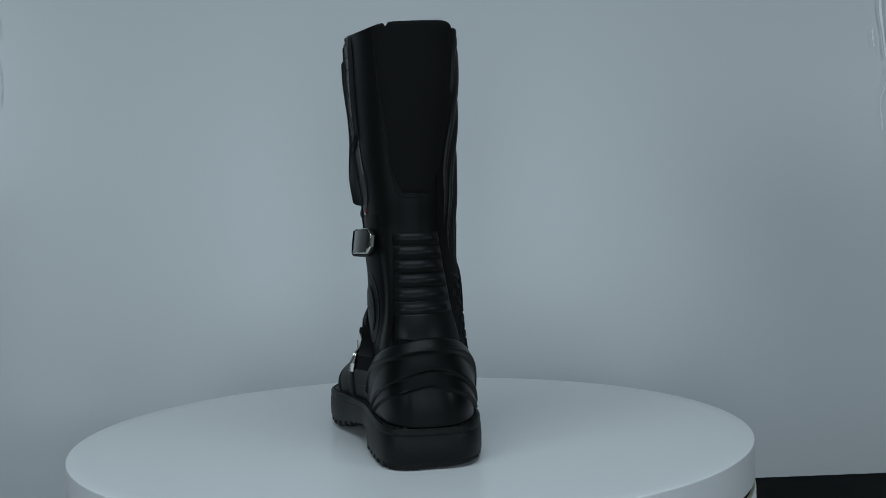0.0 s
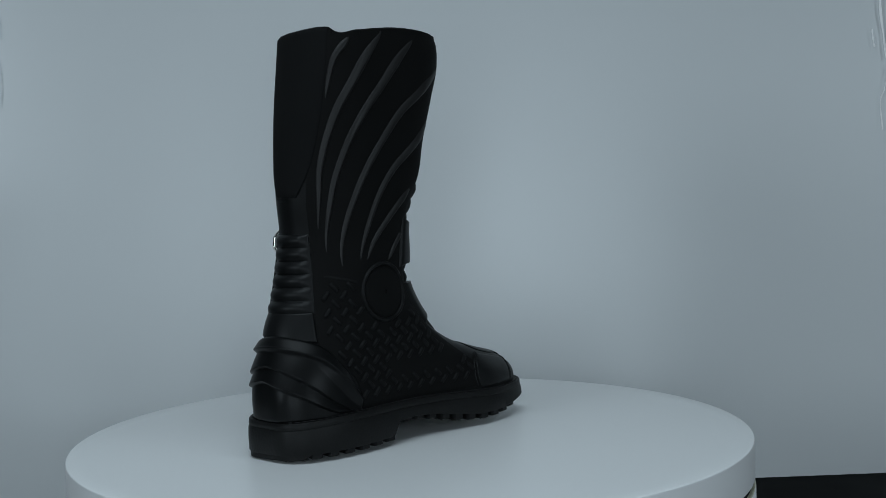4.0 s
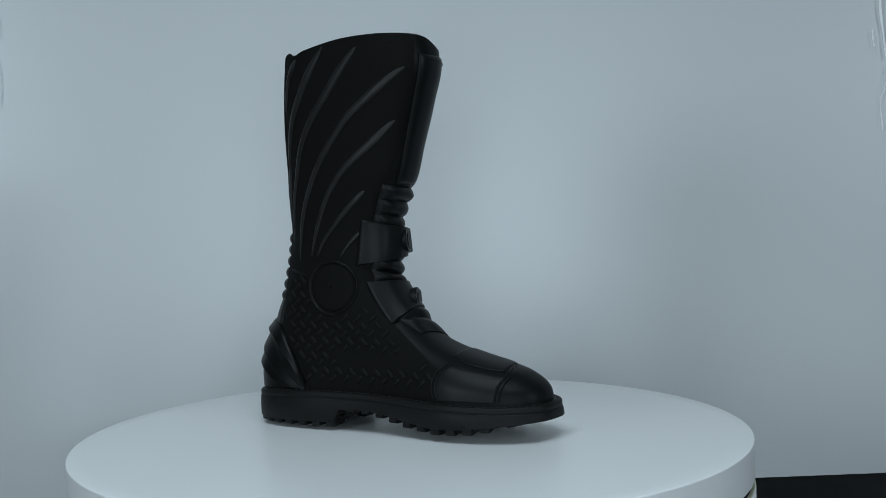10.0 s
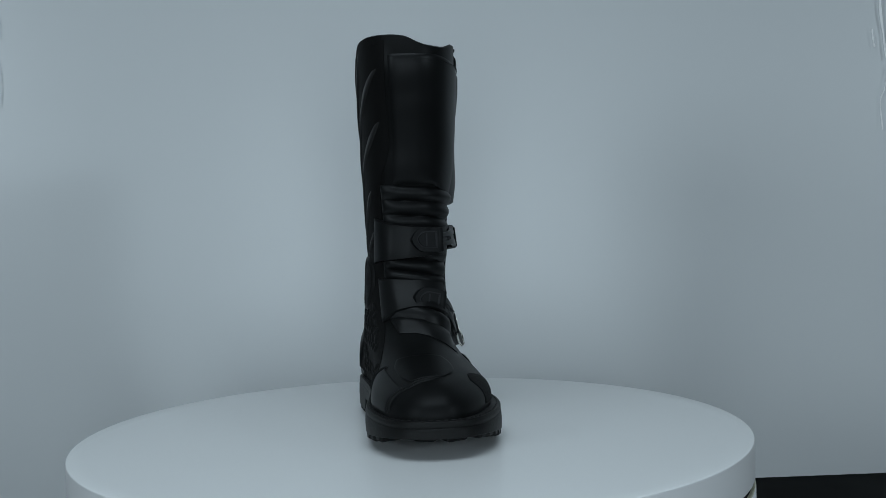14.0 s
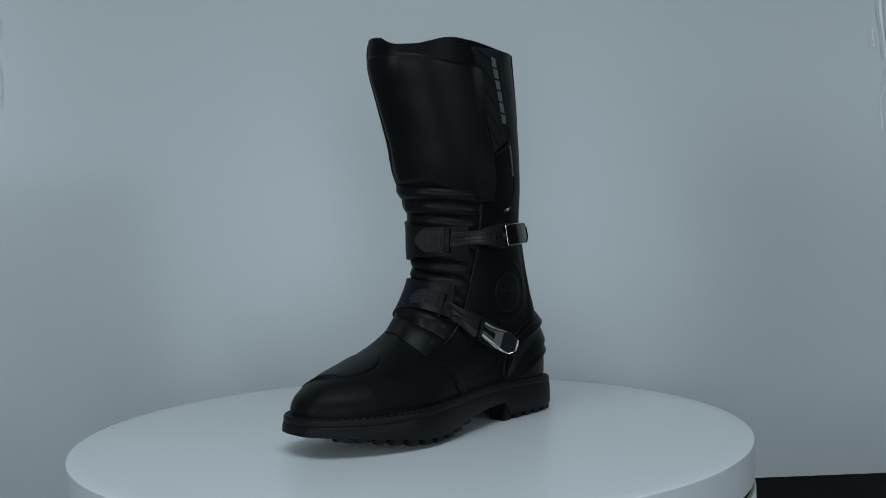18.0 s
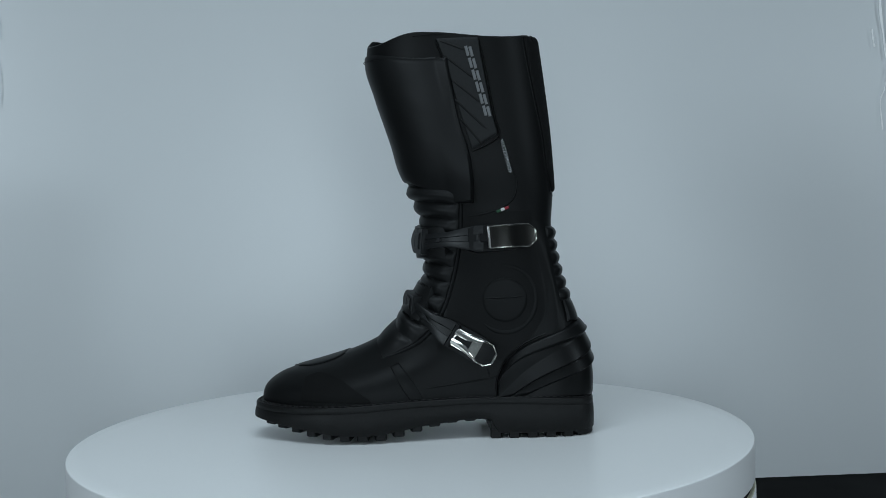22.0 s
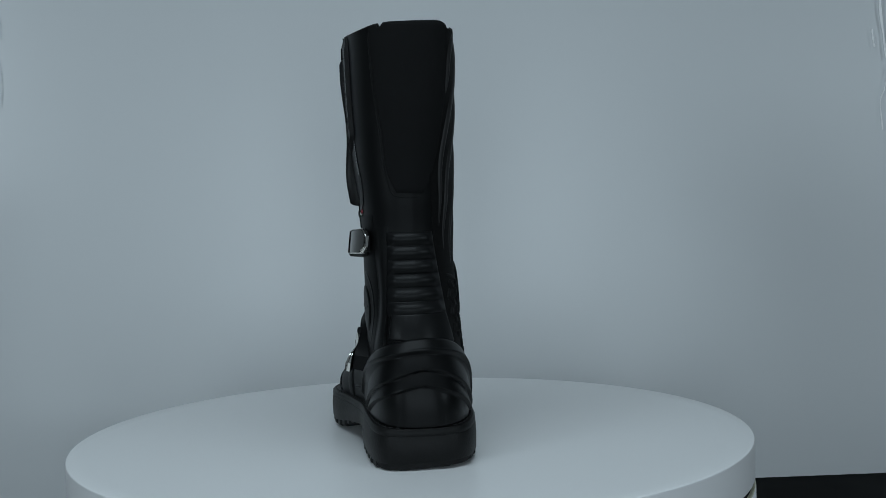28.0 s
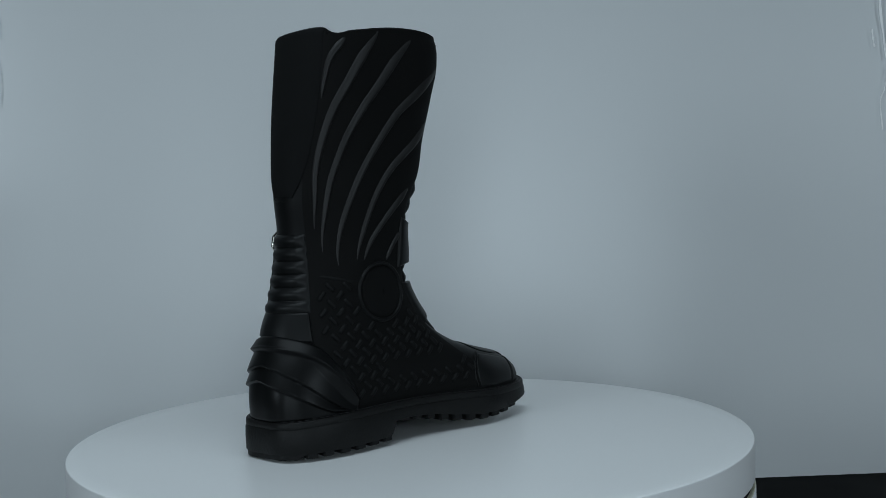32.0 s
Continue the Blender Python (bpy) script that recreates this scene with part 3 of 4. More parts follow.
def build_panels():
    patch("shin_flap", "ring", [(67, 0.3290), (71, 0.305), (78, 0.270), (86, 0.250), (91, 0.215), (90, 0.204)],
          [(-14, 0.337), (-14, 0.29), (-15, 0.25), (-17, 0.2245)], 0.0026, SMOOTH, boot, "wide smooth black leather shin flap", nu=44, nv=50, relief=lambda u, v: wrinkle(u, v) + 0.0055 * max(0.0, 1 - u / 0.32) * float(step(0.50, 0.88, v)) + 0.0034 * max(0.0, 1 - u / 0.14) * (1 - float(step(0.12, 0.45, v))), ease=True)
    patch("inner_panel", "ring", [(-150, 0.3475), (-154, 0.30), (-162, 0.25), (-164, 0.20), (-161, 0.15), (-160, 0.115), (-150, 0.085), (-128, 0.06), (-122, 0.036)],
          [(-16, 0.3500), (-17, 0.30), (-19, 0.25), (-29, 0.222), (-35, 0.152), (-30, 0.115), (-22, 0.082), (-20.5, 0.06), (-22.5, 0.036)],
          0.0010, NUBUCK, boot, "black nubuck inner panel", nu=64, nv=120)
    patch("elastic_panel", "ring", [(149, 0.3466), (155, 0.2985), (161, 0.262), (166, 0.224), (171, 0.2125)], [(217, 0.3485), (214, 0.31), (209.5, 0.277), (199, 0.235), (193, 0.2195), (189, 0.2115)],
          0.0017, ELASTIC, boot, "matt black elastic back panel", nu=34, nv=60, relief=lambda u, v: 0.0005 * math.sin(math.pi * u))
    patch("back_guard", "ring", [(162.5, 0.1815), (161.5, 0.15), (162.5, 0.1155)], [(196, 0.1815), (199.5, 0.15), (203, 0.1165)],
          0.0012, SMOOTH, boot, "black leather back guard with padded ribs", nu=34, nv=130, relief=lambda u, v: lobes(6.0, 0.0028, 0.85)(u, v) * min(1, 5 * min(u, 1 - u) + 0.05))
    patch("heel_strip", "ring", [(166.5, 0.1172), (165, 0.0985)], [(201.5, 0.1178), (205.5, 0.0940)], 0.0022, SMOOTH, boot, "smooth black leather strip over the heel cup", nu=40, nv=20,
          relief=lambda u, v: 0.0007 * math.sin(math.pi * v))
    patch("counter", "ring", [(139, 0.0720), (148.5, 0.0915), (154.5, 0.1100), (156, 0.1280), (154, 0.1465), (151, 0.1620), (149, 0.1860)],
          [(163, 0.0720), (163, 0.0915), (164, 0.1100), (164, 0.1280), (164, 0.1465), (164, 0.1620), (164, 0.1860)], 0.0002, LEATHER, boot, "smooth black leather heel counter", nu=30, nv=60,
          relief=lambda u, v: 0.0024 * float(step(0.0, 0.75, u)) * float(step(0.0, 0.2, v)) * (1 - float(step(0.75, 1.0, v))))

    patch("ankle_panel", "ring", [(69, 0.1960), (66, 0.1700), (57, 0.1400), (48, 0.1150), (50, 0.0960), (58, 0.0760)], [(149, 0.1960), (152, 0.1620), (154.5, 0.1300), (151, 0.1000), (141, 0.0810), (124, 0.0665)],
          0.0003, MATT, boot, "matt black leather panel round the ankle", nu=50, nv=50)

    def cup(u, v):
        side = abs(v - 0.535) / 0.5
        w, rise = u + 0.72 * side ** 1.35, 0.0
        for low, high in ((0.475, 0.645), (0.645, 0.90)):
            if low - 0.02 < w < high and u < 0.86:
                rise = max(0.0, (high - w) / (high - low)) * min(1.0, (w - low + 0.02) / 0.02)
        rise *= float(step(0.06, 0.16, u)) * (1.0 - 0.5 * float(step(0.6, 0.95, side)))
        facet = min(1.0, max(0.0, (1.0 - u) / 0.15))
        drop = float(step(0.845, 0.80, u)) if u < 0.845 else 0.0
        hold = 0.55 * float(step(0.2, 0.6, side)) * float(step(0.25, 0.84, u))
        return 0.0030 * rise + 0.0038 * facet * (1.0 - drop * (1.0 - hold)) + 0.0006
    patch("heel_cup", "ring", [(114, 0.0335), (135, 0.0335), (150, 0.0330), (180, 0.0322), (210, 0.0335), (235, 0.0350)],
          [(114.5, 0.0480), (122, 0.0615), (136, 0.0755), (152, 0.0865), (166, 0.0950), (180, 0.0998), (198, 0.0965), (206, 0.0920), (220, 0.0740), (229, 0.0570), (235, 0.0440)],
          0.0026, CUP, boot, "moulded black heel cup with ridges", nu=110, nv=110, relief=cup)
    patch("bellows", "ring", [(72, 0.216), (70, 0.199), (66, 0.17), (53, 0.136), (37, 0.099), (20.3, 0.0705)],
          [(-29, 0.2235), (-33, 0.19), (-36, 0.15), (-25, 0.106), (-13, 0.0890)], 0.0018, SMOOTH, boot, "padded black leather bellows with cross ribs", nu=40, nv=150,
          relief=lambda u, v: (lobes(11.0, 0.0042, 0.72, 0.008)(u, v) + 0.0012 * noise.noise((u * 4, v * 19, 2.0)) * (0.4 + 0.6 * float(step(0.5, 0.7, v)))) * min(1, 6 * min(u, 1 - u) + 0.2) * (1 + 0.35 * float(step(0.6, 0.75, v))) * (1 - 0.80 * float(step(0.84, 1.0, v))), bow=lambda u, v: 0.0070 * math.sin(math.pi * u) * float(step(0.50, 0.85, v)))
    strip("bellows_edge", "ring", [(73, 0.212), (71, 0.199), (67, 0.17), (54, 0.136), (38, 0.099), (20.3, 0.0695)], 0.0045, 0.0030, SMOOTH, boot, "rolled bellows edge", n=60)
    patch("toe_patch", "out", [(0.091, 0.0355), (0.075, 0.0350), (0.05, 0.0350), (0.027, 0.0345)], [(0.089, 0.0555), (0.079, 0.0590), (0.060, 0.0560), (0.029, 0.0375)],
          0.0006, SUEDE, boot, "matt black suede toe patch", nu=16, nv=30)
    patch("shift_pad", "top", [(0.057, 0.0200), (0.064, 0.0250), (0.075, 0.0275), (0.088, 0.0255), (0.100, 0.0170)], [(0.056, -0.018), (0.066, -0.021), (0.077, -0.0205), (0.090, -0.018), (0.1025, -0.012)],
          0.0010, LEATHER, boot, "raised black leather shift pad", nu=26, nv=30)
    patch("toe_quarter", "in", [(0.0505, 0.0350), (0.0475, 0.045), (0.050, 0.056), (0.058, 0.064)], [(0.101, 0.0345), (0.102, 0.043), (0.104, 0.050), (0.106, 0.054)],
          0.0012, SMOOTH, boot, "smooth black leather toe quarter", nu=26, nv=24)
    for dx in (0.0, 0.0035):
        strip("toe_seam", "in", [(0.0475 + dx, 0.0350), (0.0445 + dx, 0.045), (0.047 + dx, 0.057), (0.056 + dx, 0.066)], 0.0018, 0.0016, SMOOTH, boot, n=30)
        strip("toe_seam", "in", [(0.1015 + dx, 0.0345), (0.1025 + dx, 0.044), (0.1045 + dx, 0.0515), (0.1065 + dx, 0.0555)], 0.0018, 0.0014, SMOOTH, boot, n=30)
        strip("toe_seam", "top", [(0.1065 + dx, -0.013), (0.105 + dx, -0.005), (0.102 + dx, 0.005), (0.097 + dx, 0.015)], 0.0018, 0.0012, SMOOTH, boot, n=30)
    patch("vamp_band", "out", [(0.0120, 0.0640), (0.0055, 0.0540), (0.0003, 0.0443), (-0.0060, 0.0345)], [(0.0050, 0.0672), (-0.0030, 0.0580), (-0.0097, 0.0490), (-0.0172, 0.0345)],
          0.0010, LEATHER, boot, "narrow leather band across the outer foot", nu=14, nv=24, relief=lambda u, v: 0.0005 * math.sin(math.pi * u))
    for line in ([(-0.0500, 0.0800), (-0.0611, 0.0724), (-0.0719, 0.0609), (-0.0744, 0.0514)], [(-0.0744, 0.0514), (-0.0850, 0.0545), (-0.0957, 0.0581)],
                 [(-0.0175, 0.0447), (-0.0453, 0.0478), (-0.0744, 0.0514)]):
        strip("side_seam", "out", line, 0.0016, 0.0005, LEATHER, boot, n=26)
    strip("cup_piping", "ring", [(113.5, 0.0335), (113.8, 0.0480), (121, 0.0625), (135, 0.0768), (151, 0.0880), (160, 0.0935)], 0.0022, 0.0016, SMOOTH, boot, "thin rolled edge round the heel cup", n=50)
    strip("side_seam", "out", [(-0.0870, 0.2640), (-0.0955, 0.2400), (-0.1020, 0.2200), (-0.0985, 0.2064), (-0.0871, 0.1985), (-0.0700, 0.1936), (-0.0560, 0.1920)], 0.0018, 0.0007, LEATHER, boot, n=50)
    strip("back_seam", "ring", [(147.6, 0.345), (153.6, 0.2985), (159.5, 0.262), (164.5, 0.224), (169.5, 0.2105), (180, 0.2085), (190, 0.2095)], 0.0016, 0.0004, LEATHER, boot, n=70)
    # inner side: sweeping ridges, ankle disc, studs and badge
    for line, wide, slim in (([(-0.0938, 0.3430), (-0.1069, 0.3251), (-0.1115, 0.3080), (-0.1140, 0.2900)], 0.0085, 0.4),
                             ([(-0.0610, 0.3495), (-0.0774, 0.3301), (-0.0921, 0.3074), (-0.1051, 0.2845), (-0.1128, 0.2596), (-0.1160, 0.2410), (-0.1180, 0.2100), (-0.1180, 0.1800)], 0.0120, 0.35),
                             ([(-0.0215, 0.3488), (-0.0406, 0.3304), (-0.0616, 0.3057), (-0.0817, 0.2815), (-0.0946, 0.2598), (-0.1015, 0.2416), (-0.1086, 0.2167), (-0.1124, 0.1889), (-0.1138, 0.1600)], 0.0120, 0.35),
                             ([(0.0224, 0.3291), (0.0005, 0.3132), (-0.0195, 0.2988), (-0.0383, 0.2851), (-0.0578, 0.2636), (-0.0739, 0.2424), (-0.0874, 0.2184), (-0.0985, 0.1886), (-0.1027, 0.1634), (-0.1023, 0.1473)], 0.0115, 0.42),
                             ([(0.0080, 0.2827), (-0.0157, 0.2609), (-0.0324, 0.2484), (-0.0457, 0.2379), (-0.0643, 0.2151), (-0.0772, 0.1880), (-0.0841, 0.1681), (-0.0871, 0.1541)], 0.0105, 0.45),
                             ([(-0.0240, 0.2200), (-0.0438, 0.2030), (-0.0594, 0.1875), (-0.0727, 0.1718), (-0.0803, 0.1565)], 0.0085, 0.5),
                             ([(-0.0340, 0.1815), (-0.0467, 0.1685), (-0.0549, 0.1568)], 0.0060, 0.6)):
        strip("ridge", "in", line, wide, 0.0026, RIDGE, boot, "raised brushed leather ridge", n=70, taper=0.16, blunt=0.2, pleat=True, narrow=slim)
    strip("stud_border", "in", [(-0.1188, 0.1470), (-0.1040, 0.1440), (-0.0885, 0.1400)], 0.0040, 0.0016, STUD, boot, n=20)
    strip("disc_rim", "in", circle(-0.0620, 0.1310, 0.0245, 0.0240), 0.0042, 0.0030, LEATHER, boot, "rim of the inner ankle disc", n=70, closed=True)
    dome("ankle_disc", "in", -0.0620, 0.1310, 0.0215, 0.0022, NUBUCK, boot, "flat matt inner ankle disc", flat=0.08)
    dome("ankle_disc", "out", -0.0890, 0.1195, 0.0190, 0.0016, LEATHER, boot, "round padded outer ankle disc", flat=0.06)
    strip("disc_line", "out", [(-0.1050, 0.1224), (-0.0900, 0.1216), (-0.0712, 0.1216)], 0.0020, 0.0010, LEATHER, boot, n=24, lift=0.0012)
    strip("disc_rim", "out", circle(-0.0890, 0.1200, 0.0270, 0.0290, 80, 320), 0.0045, 0.0008, LEATHER, boot, n=60)
    stud = bmesh.new()
    bmesh.ops.create_cube(stud, size=1.0)
    bmesh.ops.scale(stud, vec=(0.0104, 0.0043, 0.0026), verts=stud.verts)
    for v in stud.verts:
        if v.co.z > 0:
            v.co.x *= 0.72
            v.co.y *= 0.60
    bmesh.ops.bevel(stud, geom=[e for e in stud.edges], offset=0.0006, segments=1, affect="EDGES")
    first = part("stud", stud, STUD, boot, "raised oblong tread-plate stud")
    me, used = first.data, 0
    front = curve([0.036, 0.055, 0.075, 0.10, 0.15], [0.044, 0.043, 0.016, -0.014, -0.040])
    rear = curve([0.036, 0.065, 0.09, 0.115, 0.15], [-0.086, -0.098, -0.116, -0.1235, -0.119])
    for j in range(-20, 24):
        for i in range(-24, 24):
            x, z = -0.0420 + (i + j) * 0.0069, 0.0962 + (i - j) * 0.0069
            if not (float(rear(z)) < x < float(front(z))) or not 0.045 < z < 0.143 or math.hypot(x + 0.062, z - 0.131) < 0.0305:
                continue
            if abs(z - 0.067) < 0.0075 and -0.058 < x < 0.022:
                continue
            p, nn = cast("in", x, z)
            tilt = 1 if (i + j) % 2 else -1
            along = Vector((1, 0, 1.0 * tilt))
            ob = first if used == 0 else new("stud", me)
            ob.parent, ob.matrix_basis = boot, frame_at(p + nn * 0.0014, nn, along)
            used += 1
    strip("badge_rim", "in", circle(-0.018, 0.0675, 0.0385, 0.0062, n=33), 0.0018, 0.0006, LEATHER, boot, "long oval badge on the inner foot", n=90, closed=True, lift=0.0004)
    strip("badge_bar", "in", [(-0.045, 0.0685), (-0.02, 0.0675), (0.010, 0.0665)], 0.0045, 0.0006, LEATHER, boot, n=24, lift=0.0003)


build_panels()


def build_flap_stitches():
    first = None
    for k in range(34):
        p, nn = cast("ring", 62 - 2.1 * k, 0.3268 + 0.0060 * (k / 34) ** 0.7)
        q, _ = cast("ring", 60.5 - 2.1 * k, 0.3268 + 0.0060 * (k / 34) ** 0.7)
        if first is None:
            first = part("flap_stitch", box_bm(-0.0008, 0.0008, -0.0002, 0.0002, -0.0004, 0.0003), LEATHER, boot, "black stitch along the flap's top edge", smooth=False)
        ob = first if k == 0 else new("flap_stitch", first.data)
        ob.parent, ob.matrix_basis = boot, frame_at(p + nn * 0.0029, nn, q - p)


build_flap_stitches()


def build_emblem():
    panel = patch("emblem_panel", "out", [(-0.037, 0.3445), (-0.046, 0.318), (-0.056, 0.280), (-0.065, 0.2495)], [(-0.0725, 0.3445), (-0.078, 0.31), (-0.084, 0.275), (-0.0870, 0.2620)],
                  0.0018, GREY_RUBBER, boot, "dark grey moulded emblem panel with slanted grooves", nu=30, nv=40)
    strip("panel_rim", "out", [(-0.0735, 0.3440), (-0.079, 0.31), (-0.085, 0.275), (-0.0880, 0.2610), (-0.077, 0.2530), (-0.065, 0.2475)], 0.0030, 0.0034, RUBBER, panel, n=70)
    strip("panel_rim", "out", [(-0.036, 0.3445), (-0.0455, 0.318), (-0.050, 0.30)], 0.0026, 0.0032, RUBBER, panel, n=30)
    for a, b in (((-0.039, 0.343), (-0.063, 0.333)), ((-0.042, 0.331), (-0.069, 0.309)), ((-0.046, 0.312), (-0.074, 0.288)), ((-0.051, 0.293), (-0.079, 0.265)), ((-0.056, 0.276), (-0.074, 0.253))):
        strip("groove_rib", "out", [a, ((a[0] + b[0]) / 2, (a[1] + b[1]) / 2), b], 0.0027, 0.0011, RUBBER, panel, n=20, lift=0.0012)
    # the maker's mark, as plain bars in pairs
    for k in range(6):
        z, x = 0.3325 - k * 0.0102, -0.0648 - k * 0.00270
        for side in (0.0017, -0.0017):
            strip("mark_bar", "out", [(x + 0.0010 + side, z + 0.0042 + side * 0.2), (x - 0.0010 + side, z - 0.0042 + side * 0.2)], 0.0026, 0.0008, SILVER, panel, "silver grey bar of the mark", n=12, lift=0.0018, taper=0, flat=True)
    # lettering down the quarter
    font = bpy.data.curves.new("lettering", "FONT")
    font.body, font.size, font.space_character = "WATERPROOF", 0.0050, 1.15
    tmp = bpy.data.objects.new("lettering", font)
    scene.collection.objects.link(tmp)
    me = bpy.data.meshes.new_from_object(tmp.evaluated_get(bpy.context.evaluated_depsgraph_get()))
    bpy.data.objects.remove(tmp)
    wide = max(v.co.x for v in me.vertices)
    for v in me.vertices:
        s = v.co.x / wide
        x = -0.0888 - 0.0068 * s - v.co.y * 0.80
        z = 0.2570 - 0.0285 * s + v.co.y * 0.20
        p, nn = cast("out", x, z)
        v.co = p + nn * 0.0007
    me.materials.append(PRINT)
    ob = new("lettering", me)
    ob.parent = boot
    tagged(ob, "small white printed word WATERPROOF")
    for x, z, mat, word in ((-0.0858, 0.1962, GREEN, "green"), (-0.0893, 0.1975, WHITE_CLOTH, "white"), (-0.0928, 0.1988, RED, "red")):
        strip("flag_band", "out", [(x + 0.0016, z - 0.0006), (x - 0.0016, z + 0.0006)], 0.0024, 0.0009, mat, boot, word + " band of the little cloth tag", n=8, lift=0.0008, taper=0, flat=True)


build_emblem()


# ---------------------------------------------------------------- straps and buckles
def outline_prism(pts, z0, z1, bevel=0.0):
    bm = bmesh.new()
    lo = [bm.verts.new((x, y, z0)) for x, y in pts]
    hi = [bm.verts.new((x, y, z1)) for x, y in pts]
    bm.faces.new(list(reversed(lo)))
    bm.faces.new(hi)
    n = len(pts)
    for k in range(n):
        bm.faces.new([lo[k], lo[(k + 1) % n], hi[(k + 1) % n], hi[k]])
    if bevel:
        bmesh.ops.recalc_face_normals(bm, faces=bm.faces)
        bmesh.ops.bevel(bm, geom=[e for e in bm.edges if all(v.co.z == z1 for v in e.verts)], offset=bevel, segments=2, affect="EDGES")
    return bm


def placed(name, bm, mat, parent, m, label="", smooth=True):
    bm.transform(m)
    return part(name, bm, mat, parent, label, smooth)


def lever(parent, m, length, width_a, width_b, slim, arch, face):
    """A chrome lever: a thin rim, a flat field with a dark reflection in its colour, and, where slim is small, two
    bright waisted facets beside it.
    """
    n = 26

    def half(t):
        w = width_a + (width_b - width_a) * float(step(0.1, 0.75, t))
        return w / 2 * (1.0 - 0.56 * max(0.0, (t - 0.84) / 0.16))

    def field(t):
        return half(t) * (slim + (0.92 - slim) * float(step(0.22, 0.72, t)))

    def sag(t):
        return arch * math.sin(math.pi * t) + 0.0006
    rows, bm = [], bmesh.new()
    for k in range(n + 1):
        t = k / n
        x, h, f, s = length * t, half(t), field(t), sag(t)
        rows.append([bm.verts.new(q) for q in ((x, -h, -0.0012), (x, -h, 0.0002 + s), (x, -h + 0.0004, 0.0009 + s), (x, -0.75 * h - 0.25 * f, 0.0017 + s), (x, -0.4 * h - 0.6 * f, 0.0022 + s), (x, -f - 0.0003, 0.0023 + s), (x, -f, 0.0010 + s), (x, 0, 0.0008 + s),
                                               (x, f, 0.0010 + s), (x, f + 0.0003, 0.0023 + s), (x, 0.4 * h + 0.6 * f, 0.0022 + s), (x, 0.75 * h + 0.25 * f, 0.0017 + s), (x, h - 0.0004, 0.0009 + s), (x, h, 0.0002 + s), (x, h, -0.0012))])
    for a, b in zip(rows, rows[1:]):
        for i in range(len(a) - 1):
            bm.faces.new([a[i], a[i + 1], b[i + 1], b[i]])
        bm.faces.new([a[-1], a[0], b[0], b[-1]])
    bm.faces.new(rows[0])
    bm.faces.new(list(reversed(rows[-1])))
    ob = placed("lever", bm, CHROME, parent, m, "polished chrome lever")
    # The face: its dark reflection is painted by the material's colour.
    bm = bmesh.new()
    rows = []
    for k in range(1, n):
        t = k / n
        x, y, z = length * t, field(t) - 0.0001, 0.0015 + sag(t)
        rows.append([bm.verts.new((x, y, z)), bm.verts.new((x, -y, z)), bm.verts.new((x, -y, z - 0.0012)), bm.verts.new((x, y, z - 0.0012))])
    for a, b in zip(rows, rows[1:]):
        for i in range(4):
            bm.faces.new([a[i], a[(i + 1) % 4], b[(i + 1) % 4], b[i]])
    bm.faces.new(rows[0])
    bm.faces.new(list(reversed(rows[-1])))
    placed("lever_face", bm, face, ob, m, "polished face with a dark reflection in its colour")
    edge = [(length * k / n, half(k / n), 0.0008 + sag(k / n)) for k in range(n + 1)]
    loop = edge + [(x, -y, z) for x, y, z in reversed(edge)]
    bm, rings = bmesh.new(), []
    for k, (x, y, z) in enumerate(loop):
        p0, p1 = Vector(loop[k - 1]), Vector(loop[(k + 1) % len(loop)])
        d = (p1 - p0).normalized()
        s = Vector((0, 0, 1)).cross(d).normalized()
        rings.append([bm.verts.new(Vector((x, y, z)) + s * 0.0004 * math.cos(a) + Vector((0, 0, 1)) * 0.0004 * math.sin(a)) for a in (0, 1.05, 2.09, 3.14, 4.19, 5.24)])
    for k in range(len(rings)):
        a, b = rings[k], rings[(k + 1) % len(rings)]
        for i in range(6):
            bm.faces.new([a[i], a[(i + 1) % 6], b[(i + 1) % 6], b[i]])
    placed("lever_rim", bm, CHROME, ob, m, "thin bright chrome rim")
    return ob


def ladder(parent, points, normals, widths, thick, dark_plug, slot):
    """The plastic toothed tongue between clip and lever."""
    bm, rows = bmesh.new(), []
    for k, (p, nn, w) in enumerate(zip(points, normals, widths)):
        d = (points[min(k + 1, len(points) - 1)] - points[max(k - 1, 0)]).normalized()
        s = nn.cross(d).normalized()
        rows.append([bm.verts.new(p + s * a * w + nn * h) for a, h in ((-0.5, -thick), (-0.5, -0.0004), (-0.42, 0), (-0.16, 0), (-0.12, -0.0008), (0.12, -0.0008), (0.16, 0), (0.42, 0), (0.5, -0.0004), (0.5, -thick))])
    for a, b in zip(rows, rows[1:]):
        for i in range(len(a)):
            bm.faces.new([a[i], a[(i + 1) % len(a)], b[(i + 1) % len(a)], b[i]])
    bm.faces.new(rows[0])
    bm.faces.new(list(reversed(rows[-1])))
    tongue = part("ratchet_tongue", bm, TONGUE, parent, "black plastic ratchet tongue")
    p, nn = points[dark_plug], normals[dark_plug]
    d = (points[dark_plug + 1] - points[dark_plug - 1]).normalized()
    # A dark plug instead of a cut slot; its colour is the shade.
    placed("dark_plug", outline_prism(slot, -0.001, 0.0004), GAP_SHADE, tongue, frame_at(p, nn, d), "dark plug coloured as a slot's shade")
    return tongue


